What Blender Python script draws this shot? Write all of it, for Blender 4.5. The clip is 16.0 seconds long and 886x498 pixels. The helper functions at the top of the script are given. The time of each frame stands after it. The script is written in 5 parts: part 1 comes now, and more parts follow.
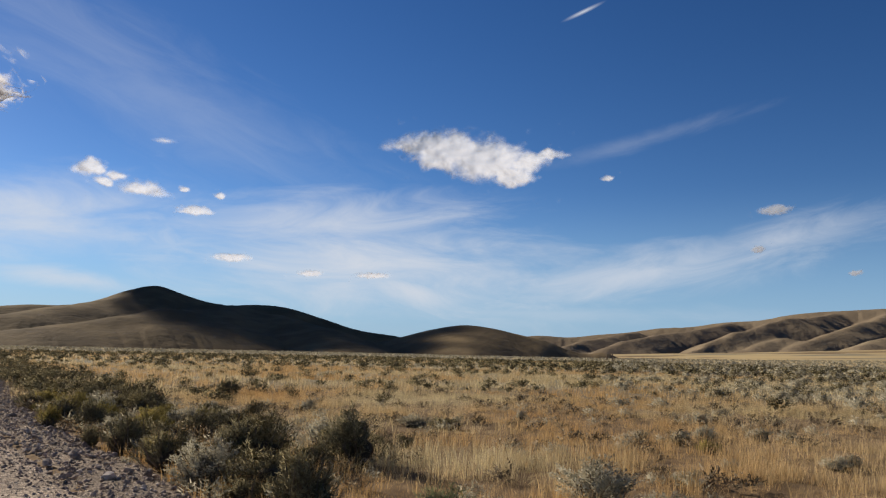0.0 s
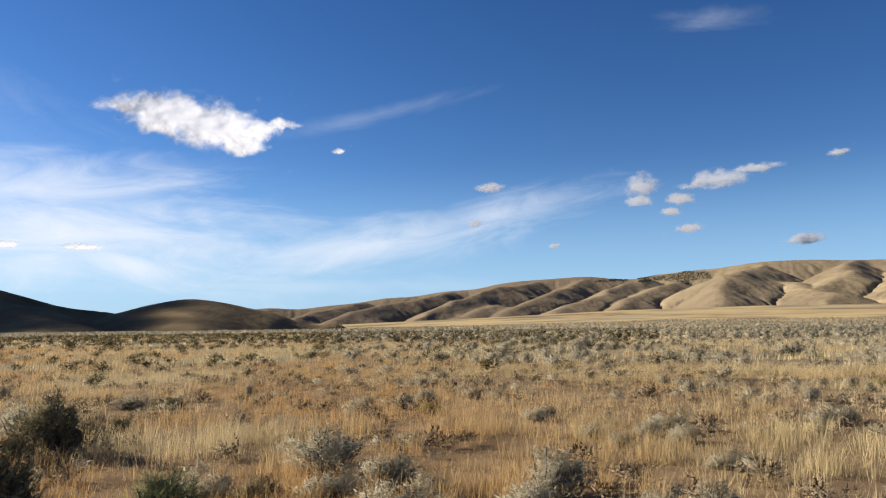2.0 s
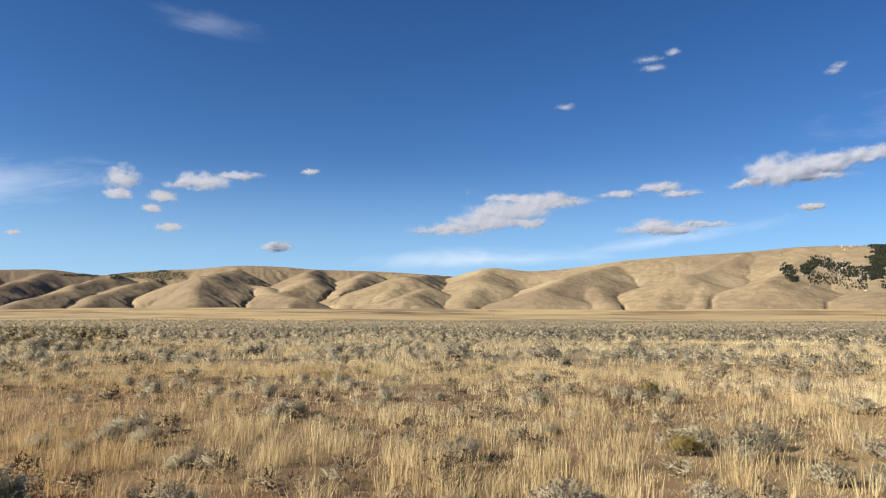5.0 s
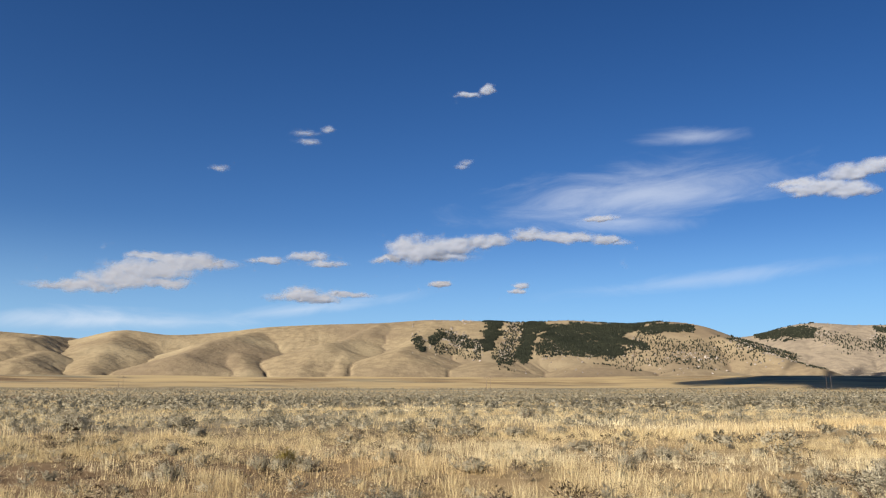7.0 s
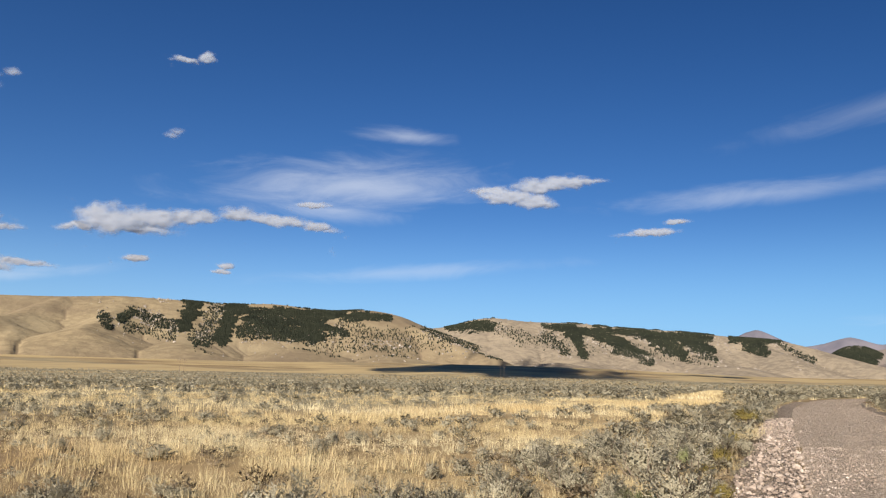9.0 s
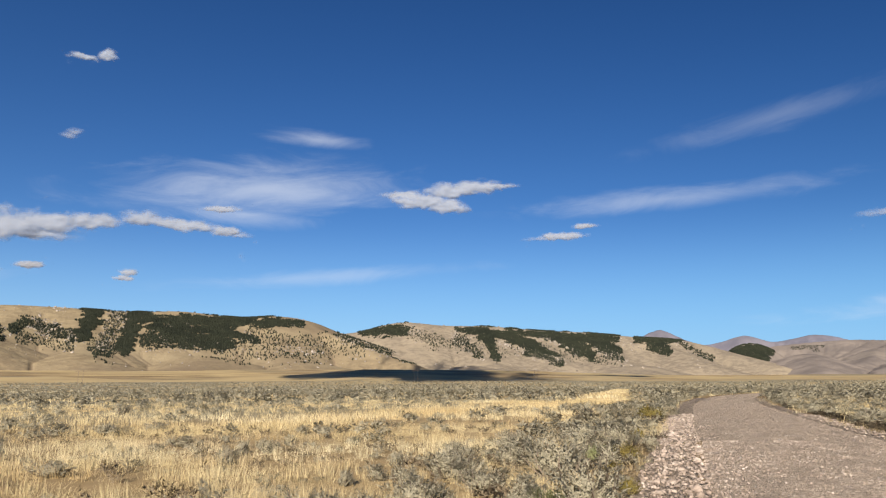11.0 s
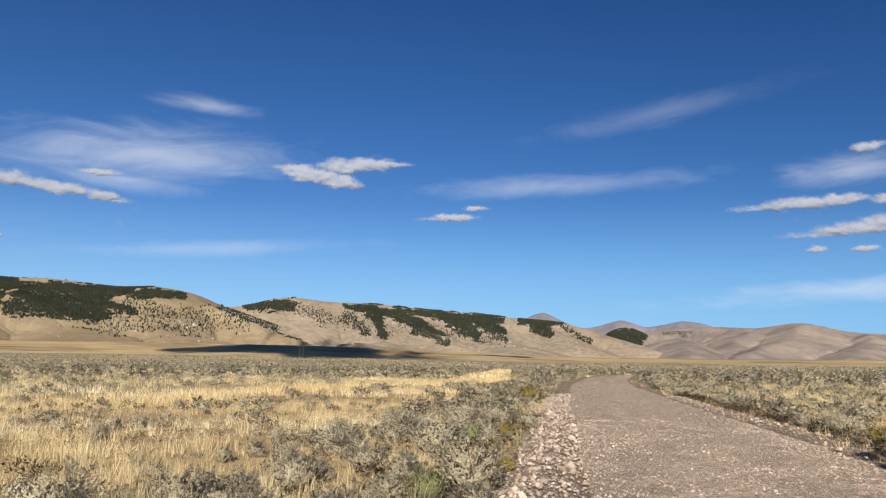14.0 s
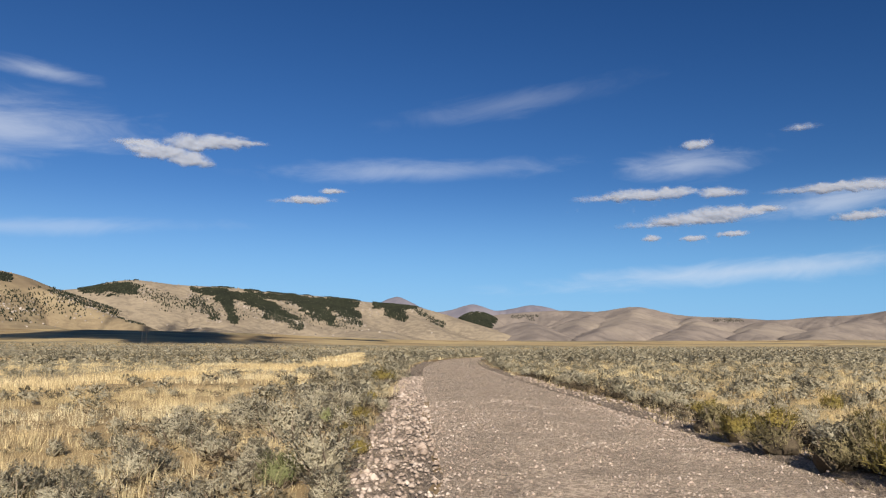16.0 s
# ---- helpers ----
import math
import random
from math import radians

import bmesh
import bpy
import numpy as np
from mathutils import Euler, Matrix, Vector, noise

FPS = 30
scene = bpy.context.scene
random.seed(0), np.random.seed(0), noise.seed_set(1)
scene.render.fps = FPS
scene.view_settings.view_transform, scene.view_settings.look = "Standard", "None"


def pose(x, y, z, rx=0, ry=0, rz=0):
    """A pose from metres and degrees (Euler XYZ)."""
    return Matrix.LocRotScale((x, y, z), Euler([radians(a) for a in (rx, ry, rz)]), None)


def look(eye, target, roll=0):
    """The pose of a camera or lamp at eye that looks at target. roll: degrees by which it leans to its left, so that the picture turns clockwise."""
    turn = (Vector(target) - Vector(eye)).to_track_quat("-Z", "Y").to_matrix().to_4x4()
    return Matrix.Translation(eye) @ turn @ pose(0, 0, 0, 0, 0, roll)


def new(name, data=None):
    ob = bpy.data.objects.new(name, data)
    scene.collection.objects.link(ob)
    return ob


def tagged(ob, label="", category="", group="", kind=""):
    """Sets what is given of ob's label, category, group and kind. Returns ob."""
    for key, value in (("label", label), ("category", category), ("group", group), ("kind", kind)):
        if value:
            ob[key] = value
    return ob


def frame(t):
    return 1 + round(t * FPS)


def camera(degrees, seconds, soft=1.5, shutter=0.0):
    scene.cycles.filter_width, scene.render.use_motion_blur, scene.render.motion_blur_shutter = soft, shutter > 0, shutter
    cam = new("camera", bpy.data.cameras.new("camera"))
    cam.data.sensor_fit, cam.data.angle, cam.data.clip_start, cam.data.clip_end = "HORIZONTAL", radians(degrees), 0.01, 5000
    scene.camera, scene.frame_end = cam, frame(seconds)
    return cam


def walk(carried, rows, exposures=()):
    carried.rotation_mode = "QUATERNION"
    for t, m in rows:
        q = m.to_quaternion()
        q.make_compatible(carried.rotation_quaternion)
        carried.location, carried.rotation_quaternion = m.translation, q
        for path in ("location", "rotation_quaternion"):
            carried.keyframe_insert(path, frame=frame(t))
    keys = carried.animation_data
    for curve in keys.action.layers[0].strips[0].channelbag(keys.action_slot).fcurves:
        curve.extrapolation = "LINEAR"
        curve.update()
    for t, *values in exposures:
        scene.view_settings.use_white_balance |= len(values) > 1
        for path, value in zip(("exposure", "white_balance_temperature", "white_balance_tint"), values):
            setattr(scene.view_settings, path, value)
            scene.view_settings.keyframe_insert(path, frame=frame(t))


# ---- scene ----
# camera: a standing pan, held by hand on the edge of the gravel road
cam = camera(61.04, 16.0, soft=1.2)
walk(cam, [
    (0, pose(0, 0, 1.6, 97.96, -1.26, -0.01)),
    (0.5, pose(0, 0, 1.6, 95.91, -0.22, -2.74)),
    (1, pose(0, 0, 1.6, 96.77, -0.45, -8.61)),
    (1.5, pose(0, 0, 1.6, 96.34, 0.13, -14.90)),
    (2, pose(0, 0, 1.6, 95.91, 0.71, -20.25)),
    (2.5, pose(0, 0, 1.6, 95.51, -0.31, -25.43)),
    (3, pose(0, 0, 1.6, 95.50, 0.21, -31.36)),
    (3.5, pose(0, 0, 1.6, 95.00, 0.30, -38.26)),
    (4, pose(0, 0, 1.6, 94.89, -0.47, -44.15)),
    (4.5, pose(0, 0, 1.6, 94.98, -1.70, -50.06)),
    (5, pose(0, 0, 1.6, 95.77, -0.27, -58.80)),
    (5.2, pose(0, 0, 1.6, 95.52, -0.11, -62.47)),
    (7.3, pose(0, 0, 1.6, 100.52, 0.33, -89.90)),
    (7.5, pose(0, 0, 1.6, 99.86, 0.49, -93.15)),
    (8, pose(0, 0, 1.6, 100.39, -0.55, -98.06)),
    (8.5, pose(0, 0, 1.6, 101.31, -1.77, -102.09)),
    (9, pose(0, 0, 1.6, 99.94, -0.95, -107.77)),
    (9.5, pose(0, 0, 1.6, 101.40, -0.21, -111.71)),
    (9.7, pose(0, 0, 1.6, 101.46, 0.41, -113.50)),
    (11.8, pose(0, 0, 1.6, 99.79, 0.35, -113.84)),
    (12, pose(0, 0, 1.6, 99.74, 0.44, -113.53)),
    (12.5, pose(0, 0, 1.6, 99.07, 1.26, -114.15)),
    (13, pose(0, 0, 1.6, 98.71, 0.48, -115.55)),
    (13.5, pose(0, 0, 1.6, 98.43, -0.56, -118.90)),
    (14, pose(0, 0, 1.6, 98.66, -0.64, -122.78)),
    (14.5, pose(0, 0, 1.6, 99.87, 0.04, -123.73)),
    (15, pose(0, 0, 1.6, 97.32, 0.47, -126.05)),
    (15.5, pose(0, 0, 1.6, 98.67, 0.55, -129.08)),
    (16, pose(0, 0, 1.6, 97.50, -0.05, -133.76)),
], [(0, 0.60), (1.5, 1.06), (2.5, 1.02), (3.5, 0.97), (4.2, 1.05), (5.0, 1.14), (7.5, 0.93), (13.0, 0.93), (16.0, 0.84)])

# ---------------------------------------------------------------- light
SUN_AZ, SUN_EL = 54.0, 24.0          # degrees to the left of the first view, and up
world = bpy.data.worlds.new("sky")
scene.world = world
world.use_nodes = True


def way(az, el=0.0):
    a, e = radians(az), radians(el)
    return Vector((-math.sin(a) * math.cos(e), math.cos(a) * math.cos(e), math.sin(e)))


def build_sky():
    nt = world.node_tree
    nt.nodes.clear()
    n, l = nt.nodes.new, nt.links.new
    out = n("ShaderNodeOutputWorld")
    bg = n("ShaderNodeBackground")
    bg.inputs["Strength"].default_value = 0.05
    l(bg.outputs[0], out.inputs[0])
    sky = n("ShaderNodeTexSky")
    sky.sky_type, sky.sun_disc = "NISHITA", False
    sky.sun_elevation, sky.sun_rotation = radians(SUN_EL), radians(-SUN_AZ)
    sky.altitude, sky.air_density, sky.dust_density, sky.ozone_density = 1900, 1.0, 0.4, 2.2
    tc = n("ShaderNodeTexCoord")
    sep = n("ShaderNodeSeparateXYZ")
    l(tc.outputs["Generated"], sep.inputs[0])

    def m(op, a, b=None, c=None, clamp=False):
        nd = n("ShaderNodeMath")
        nd.operation, nd.use_clamp = op, clamp
        for k, v in enumerate((a, b, c)):
            if v is None:
                continue
            if isinstance(v, (int, float)):
                nd.inputs[k].default_value = v
            else:
                l(v, nd.inputs[k])
        return nd.outputs[0]
    # bearing from -70 degrees, and height, both in degrees
    c70, s70 = math.cos(radians(-70)), math.sin(radians(-70))
    fx = m("ADD", m("MULTIPLY", sep.outputs[0], -s70), m("MULTIPLY", sep.outputs[1], c70))
    lx = m("ADD", m("MULTIPLY", sep.outputs[0], -c70), m("MULTIPLY", sep.outputs[1], -s70))
    az = m("MULTIPLY", m("ARCTAN2", lx, fx), 57.2958)
    el = m("MULTIPLY", m("ARCSINE", sep.outputs[2]), 57.2958)

    def veil(a0, e0, wa, we, tilt, strength, detail, seed):
        """One sheet of cirrus: a soft ellipse torn by streaked noise."""
        t = radians(tilt)
        da, de = m("SUBTRACT", az, a0 + 70.0), m("SUBTRACT", el, e0)
        u = m("ADD", m("MULTIPLY", da, math.cos(t)), m("MULTIPLY", de, math.sin(t)))
        v = m("ADD", m("MULTIPLY", da, -math.sin(t)), m("MULTIPLY", de, math.cos(t)))
        comb = n("ShaderNodeCombineXYZ")
        l(m("MULTIPLY", u, 0.11 * detail), comb.inputs[0])
        l(m("MULTIPLY", v, 0.42 * detail), comb.inputs[1])
        comb.inputs[2].default_value = seed
        no = n("ShaderNodeTexNoise")
        no.inputs["Scale"].default_value = 1.0
        no.inputs["Detail"].default_value = 6.0
        no.inputs["Roughness"].default_value = 0.62
        no.inputs["Distortion"].default_value = 0.7
        l(comb.outputs[0], no.inputs["Vector"])
        q = m("ADD", m("POWER", m("DIVIDE", u, wa), 2.0), m("POWER", m("DIVIDE", v, we), 2.0))
        body = m("SUBTRACT", 1.0, m("SQRT", q))
        x = m("ADD", m("MULTIPLY", body, 0.75), m("MULTIPLY", m("SUBTRACT", no.outputs["Fac"], 0.5), 1.35))
        mr = n("ShaderNodeMapRange")
        mr.interpolation_type = "SMOOTHSTEP"
        l(x, mr.inputs[0])
        mr.inputs[1].default_value, mr.inputs[2].default_value = -0.2, 1.0
        mr.inputs[3].default_value, mr.inputs[4].default_value = 0.0, strength
        return mr.outputs[0]
    cover = None
    for spec in VEILS:
        x = veil(*spec)
        cover = x if cover is None else m("MAXIMUM", cover, x)
    mix = n("ShaderNodeMix")
    mix.data_type = "RGBA"
    l(cover, mix.inputs["Factor"])
    deep = n("ShaderNodeHueSaturation")
    deep.inputs["Saturation"].default_value = 1.24
    deep.inputs["Hue"].default_value = 0.503
    l(sky.outputs[0], deep.inputs["Color"])
    tint, air, haze = n("ShaderNodeMix"), n("ShaderNodeMix"), n("ShaderNodeMapRange")
    tint.data_type = air.data_type = "RGBA"
    tint.blend_type = "MULTIPLY"
    tint.inputs["Factor"].default_value = 1.0
    deepen = n("ShaderNodeGamma")                   # thin, dry mountain air: a darker, deeper blue overhead
    deepen.inputs[1].default_value = 1.21
    l(deep.outputs[0], deepen.inputs[0])
    l(deepen.outputs[0], tint.inputs["A"])
    tint.inputs["B"].default_value = (0.65, 0.655, 0.68, 1)
    haze.interpolation_type = "SMOOTHSTEP"          # thick air low over the land
    l(el, haze.inputs[0])
    haze.inputs[1].default_value, haze.inputs[2].default_value = -1.0, 13.0
    haze.inputs[3].default_value, haze.inputs[4].default_value = 0.85, 0.0
    l(haze.outputs[0], air.inputs["Factor"])
    clear = n("ShaderNodeMix")                       # the air is brighter on the sunny half of the sky
    clear.data_type, clear.blend_type = "RGBA", "MULTIPLY"
    clear.inputs["Factor"].default_value = 1.0
    l(tint.outputs["Result"], clear.inputs["A"])
    toward = m("COSINE", m("MULTIPLY", m("SUBTRACT", az, 60.0), 0.0174533))
    side = m("MULTIPLY_ADD", toward, 0.5, 0.5)

    def by_side(away, near):
        mx = n("ShaderNodeMix")
        mx.data_type = "RGBA"
        l(side, mx.inputs["Factor"])
        mx.inputs["A"].default_value, mx.inputs["B"].default_value = (*away, 1), (*near, 1)
        return mx.outputs["Result"]
    l(by_side((0.66, 0.71, 0.75), (1.4, 1.26, 1.22)), clear.inputs["B"])
    l(by_side((2.1, 5.4, 9.9), (3.3, 5.7, 8.7)), air.inputs["B"])
    l(clear.outputs["Result"], air.inputs["A"])
    l(air.outputs["Result"], mix.inputs["A"])
    mix.inputs["B"].default_value = (8.8, 9.2, 10.0, 1)
    l(mix.outputs["Result"], bg.inputs["Color"])


# cirrus: bearing, height, half width, half height, tilt, strength, grain, seed
VEILS = [
    (6, 6.6, 19, 4.0, 3, 0.95, 1.0, 1.0), (2, 4.6, 9, 1.9, 10, 0.85, 1.1, 4.0), (10, 9.6, 15, 2.6, -7, 0.8, 1.0, 7.5), (31, 8.6, 13, 3.2, -4, 0.85, 0.9, 8.2), (26, 4.5, 6, 0.8, 4, 0.7, 1.3, 8.8)
] + [
    (-15, 6.2, 15, 2.0, -10, 0.72, 1.2, 9.0), (-25, 8.6, 8, 1.4, -12, 0.6, 1.4, 9.6), (-15, 16.0, 8, 0.7, -12, 0.19, 1.3, 12.0), (-10.6, 25.3, 1.6, 0.16, -20, 0.9, 0.3, 13.0), (22, 18.0, 18, 4, 20, 0.2, 1.0, 15.0), (-40.5, 21.5, 4, 0.8, 3, 0.2, 1.5, 16.0)
] + [
    (-100.5, 14.6, 11, 2.2, -3, 0.5, 1.2, 18.0), (-99, 12.6, 6, 0.9, 3, 0.45, 1.4, 18.6), (-104.5, 18.4, 4, 0.6, 3, 0.4, 1.5, 19.0), (-131.5, 13.4, 11, 0.9, -2, 0.36, 1.3, 21.0), (-139, 18.4, 9, 1.0, -8, 0.15, 1.4, 24.0),
    (-156, 5.4, 16, 0.9, -3, 0.5, 1.6, 27.0), (-152, 13.2, 5, 1.2, 0, 0.45, 1.6, 30.0), (-62, 5.0, 9, 0.8, -1, 0.65, 1.4, 33.0), (-75, 6.2, 8, 0.6, -8, 0.45, 1.5, 34.0), (-105, 8.1, 12, 0.6, -4, 0.25, 1.6, 36.0),
    (-162, 10.1, 6, 1.0, -6, 0.5, 1.6, 39.0), (-5, 3.2, 20, 0.8, 0, 0.3, 1.3, 41.0),
]
build_sky()

sun = new("sun", bpy.data.lights.new("sun", "SUN"))
sun.data.energy, sun.data.angle, sun.data.color = 5.0, radians(0.6), (1.0, 0.9, 0.76)
sun.matrix_world = look(way(SUN_AZ, SUN_EL) * 100, (0, 0, 0))


# ---------------------------------------------------------------- materials
def material(name, colors, scale=1.0, scale2=0.1, rough=0.9, bump=0.3, bump_scale=40.0, islands=0.0, translucent=0.0,
             mask=None, mask_color=None, mask2=None, mask2_color=None, objects=0.0, detail=6.0, bump_dist=0.02, patchy=0.0):
    """A rough natural surface: three colours mixed by noise at two scales, with fine relief; mask: point attribute that brings in mask_color."""
    mat = bpy.data.materials.new(name)
    mat.use_nodes = True
    nt = mat.node_tree
    nt.nodes.clear()
    n, l = nt.nodes.new, nt.links.new
    out = n("ShaderNodeOutputMaterial")
    bs = n("ShaderNodeBsdfPrincipled")
    bs.inputs["Roughness"].default_value = rough
    bs.inputs["Specular IOR Level"].default_value = 0.02
    tc = n("ShaderNodeTexCoord")

    def noise_at(sc, det=detail, rgh=0.6):
        no = n("ShaderNodeTexNoise")
        no.inputs["Scale"].default_value, no.inputs["Detail"].default_value, no.inputs["Roughness"].default_value = sc, det, rgh
        l(tc.outputs["Object"], no.inputs["Vector"])
        return no.outputs["Fac"]

    def mixed(fac, a, b):
        mx = n("ShaderNodeMix")
        mx.data_type = "RGBA"
        for v, s in ((fac, "Factor"), (a, "A"), (b, "B")):
            if isinstance(v, tuple):
                mx.inputs[s].default_value = (*v, 1)
            elif isinstance(v, float):
                mx.inputs[s].default_value = v
            else:
                l(v, mx.inputs[s])
        return mx.outputs["Result"]

    def ramp(v, a, b):
        mr = n("ShaderNodeMapRange")
        mr.interpolation_type = "SMOOTHSTEP"
        l(v, mr.inputs[0])
        mr.inputs[1].default_value, mr.inputs[2].default_value = a, b
        return mr.outputs[0]
    col = mixed(ramp(noise_at(scale), 0.38, 0.62), colors[0], colors[1])
    col = mixed(ramp(noise_at(scale2, 4.0), 0.45, 0.7), col, colors[2])
    if mask:
        at = n("ShaderNodeAttribute")
        at.attribute_name = mask
        fac = at.outputs["Fac"]
        if patchy:                                  # the cover comes and goes in ragged patches
            lift = n("ShaderNodeMath")
            lift.operation, lift.inputs[1].default_value, lift.use_clamp = "MULTIPLY_ADD", 1.9, True
            low = n("ShaderNodeMath")
            low.operation, low.inputs[1].default_value = "SUBTRACT", 0.95
            l(noise_at(patchy, 7.0, 0.62), lift.inputs[0])
            l(fac, low.inputs[0])
            l(low.outputs[0], lift.inputs[2])
            fac = lift.outputs[0]
        col = mixed(fac, col, mask_color)
    if mask2:
        at = n("ShaderNodeAttribute")
        at.attribute_name = mask2
        col = mixed(at.outputs["Fac"], col, mask2_color)
    if islands or objects:
        if islands:
            g = n("ShaderNodeNewGeometry").outputs["Random Per Island"]
        else:
            g = n("ShaderNodeObjectInfo").outputs["Random"]
        k = islands or objects
        mr = n("ShaderNodeMapRange")
        l(g, mr.inputs[0])
        mr.inputs[3].default_value, mr.inputs[4].default_value = 1 - k, 1 + k
        hsv = n("ShaderNodeHueSaturation")
        l(col, hsv.inputs["Color"])
        l(mr.outputs[0], hsv.inputs["Value"])
        col = hsv.outputs[0]
    l(col, bs.inputs["Base Color"])
    if bump:
        bp = n("ShaderNodeBump")
        bp.inputs["Strength"].default_value, bp.inputs["Distance"].default_value = bump, bump_dist
        l(noise_at(bump_scale, 5.0), bp.inputs["Height"])
        l(bp.outputs[0], bs.inputs["Normal"])
    shader = bs.outputs[0]
    if translucent:
        tr = n("ShaderNodeBsdfTranslucent")
        l(col, tr.inputs[0])
        ms = n("ShaderNodeMixShader")
        ms.inputs[0].default_value = translucent
        l(shader, ms.inputs[1])
        l(tr.outputs[0], ms.inputs[2])
        shader = ms.outputs[0]
    l(shader, out.inputs[0])
    return mat


M_SOIL = material("dry_soil", [(0.14, 0.094, 0.055), (0.195, 0.137, 0.081), (0.255, 0.19, 0.115)], 1.5, 0.012, bump=0.6, bump_scale=14,
                  mask="gold", mask_color=(0.44, 0.335, 0.175), mask2="sage", mask2_color=(0.235, 0.215, 0.15), patchy=0.006)
def pebbly(name, dirt, stone_a, stone_b, cover):
    """Packed dirt with pebbles of two sizes pressed into it; wheel tracks (attribute rut) are barer."""
    mat = bpy.data.materials.new(name)
    mat.use_nodes = True
    nt = mat.node_tree
    nt.nodes.clear()
    n, l = nt.nodes.new, nt.links.new
    out, bs, tc, at = n("ShaderNodeOutputMaterial"), n("ShaderNodeBsdfPrincipled"), n("ShaderNodeTexCoord"), n("ShaderNodeAttribute")
    bs.inputs["Roughness"].default_value, bs.inputs["Specular IOR Level"].default_value = 0.9, 0.02
    at.attribute_name = "rut"

    def noise_at(sc, det):
        no = n("ShaderNodeTexNoise")
        no.inputs["Scale"].default_value, no.inputs["Detail"].default_value = sc, det
        l(tc.outputs["Object"], no.inputs["Vector"])
        return no.outputs["Fac"]

    def span(v, a, b, c=0.0, d=1.0):
        mr = n("ShaderNodeMapRange")
        mr.interpolation_type = "SMOOTHSTEP"
        l(v, mr.inputs[0])
        for k, q in enumerate((a, b, c, d)):
            mr.inputs[k + 1].default_value = q
        return mr.outputs[0]

    def m(op, a, b):
        nd = n("ShaderNodeMath")
        nd.operation = op
        for k, v in enumerate((a, b)):
            if isinstance(v, float):
                nd.inputs[k].default_value = v
            else:
                l(v, nd.inputs[k])
        return nd.outputs[0]

    def mixed(f, a, b):
        mx = n("ShaderNodeMix")
        mx.data_type = "RGBA"
        for v, q in ((f, "Factor"), (a, "A"), (b, "B")):
            if isinstance(v, tuple):
                mx.inputs[q].default_value = (*v, 1)
            else:
                l(v, mx.inputs[q])
        return mx.outputs["Result"]
    col = mixed(span(noise_at(14.0, 5), 0.35, 0.65), tuple(0.62 * c for c in dirt), tuple(1.25 * c for c in dirt))
    patch = m("SUBTRACT", span(noise_at(0.9, 4), 0.3, 0.62, cover - 0.3, cover + 0.3), m("MULTIPLY", at.outputs["Fac"], 0.28))
    height = noise_at(60.0, 3)
    for sc, rnd, share in ((62.0, 0.9, 1.0), (31.0, 1.0, 0.6)):
        vo = n("ShaderNodeTexVoronoi")
        vo.inputs["Scale"].default_value, vo.inputs["Randomness"].default_value = sc, rnd
        l(tc.outputs["Object"], vo.inputs["Vector"])
        sp = n("ShaderNodeSeparateColor")
        l(vo.outputs["Color"], sp.inputs[0])
        here = m("LESS_THAN", sp.outputs[0], m("MULTIPLY", patch, share))            # which cells hold a pebble
        body = m("MULTIPLY", here, span(vo.outputs["Distance"], 0.36, 0.5, 1.0, 0.0))
        # contact shade round each pebble, painted as a ring of darkened dirt
        rim_shade = m("MULTIPLY", here, span(vo.outputs["Distance"], 0.36, 0.55, 0.0, 0.4))
        col = mixed(rim_shade, col, tuple(0.3 * c for c in dirt))
        col = mixed(body, col, mixed(sp.outputs[1], stone_a, stone_b))
        height = m("ADD", height, m("MULTIPLY", body, span(vo.outputs["Distance"], 0.0, 0.5, 2.4, 0.6)))
    l(col, bs.inputs["Base Color"])
    bp = n("ShaderNodeBump")
    bp.inputs["Strength"].default_value, bp.inputs["Distance"].default_value = 1.0, 0.022
    l(height, bp.inputs["Height"])
    l(bp.outputs[0], bs.inputs["Normal"])
    l(bs.outputs[0], out.inputs[0])
    return mat


M_ROAD = pebbly("gravel_road", (0.45, 0.362, 0.28), (0.29, 0.23, 0.182), (0.58, 0.495, 0.415), 0.4)
M_STONE = material("pale_pinkish_stone", [(0.33, 0.265, 0.215), (0.21, 0.162, 0.13), (0.44, 0.375, 0.315)], 6, 1.2, bump=0.5, bump_scale=30, objects=0.4)
M_PEBBLE = material("gravel_pebbles", [(0.33, 0.265, 0.22), (0.21, 0.165, 0.135), (0.44, 0.375, 0.325)], 9, 2, bump=0.0, islands=0.3)
M_GRASS = material("dry_straw_grass", [(0.56, 0.46, 0.265), (0.45, 0.355, 0.195), (0.64, 0.56, 0.37)], 0.5, 0.07, bump=0, islands=0.34, translucent=0.35,
                   mask="rust", mask_color=(0.48, 0.285, 0.11))
M_SAGE = material("silver_green_sage_leaves", [(0.325, 0.293, 0.21), (0.405, 0.372, 0.28), (0.26, 0.228, 0.152)], 3, 0.2, bump=0, islands=0.2, translucent=0.3)
M_RABBIT = material("yellow_green_rabbitbrush", [(0.22, 0.185, 0.065), (0.29, 0.225, 0.07), (0.16, 0.148, 0.062)], 3, 0.3, bump=0, islands=0.3, translucent=0.3)
M_GREEN = material("green_brush_leaves", [(0.2, 0.215, 0.10), (0.25, 0.255, 0.13), (0.28, 0.24, 0.10)], 3, 0.3, bump=0, islands=0.3, translucent=0.3)
# olive-brown leaves, darkened to carry the shade of brush seen against the sun
M_SHADED_BRUSH = material("shaded_olive_brush_leaves", [(0.15, 0.128, 0.072), (0.21, 0.178, 0.1), (0.11, 0.09, 0.052)], 3, 0.3, bump=0, islands=0.4, translucent=0.14)
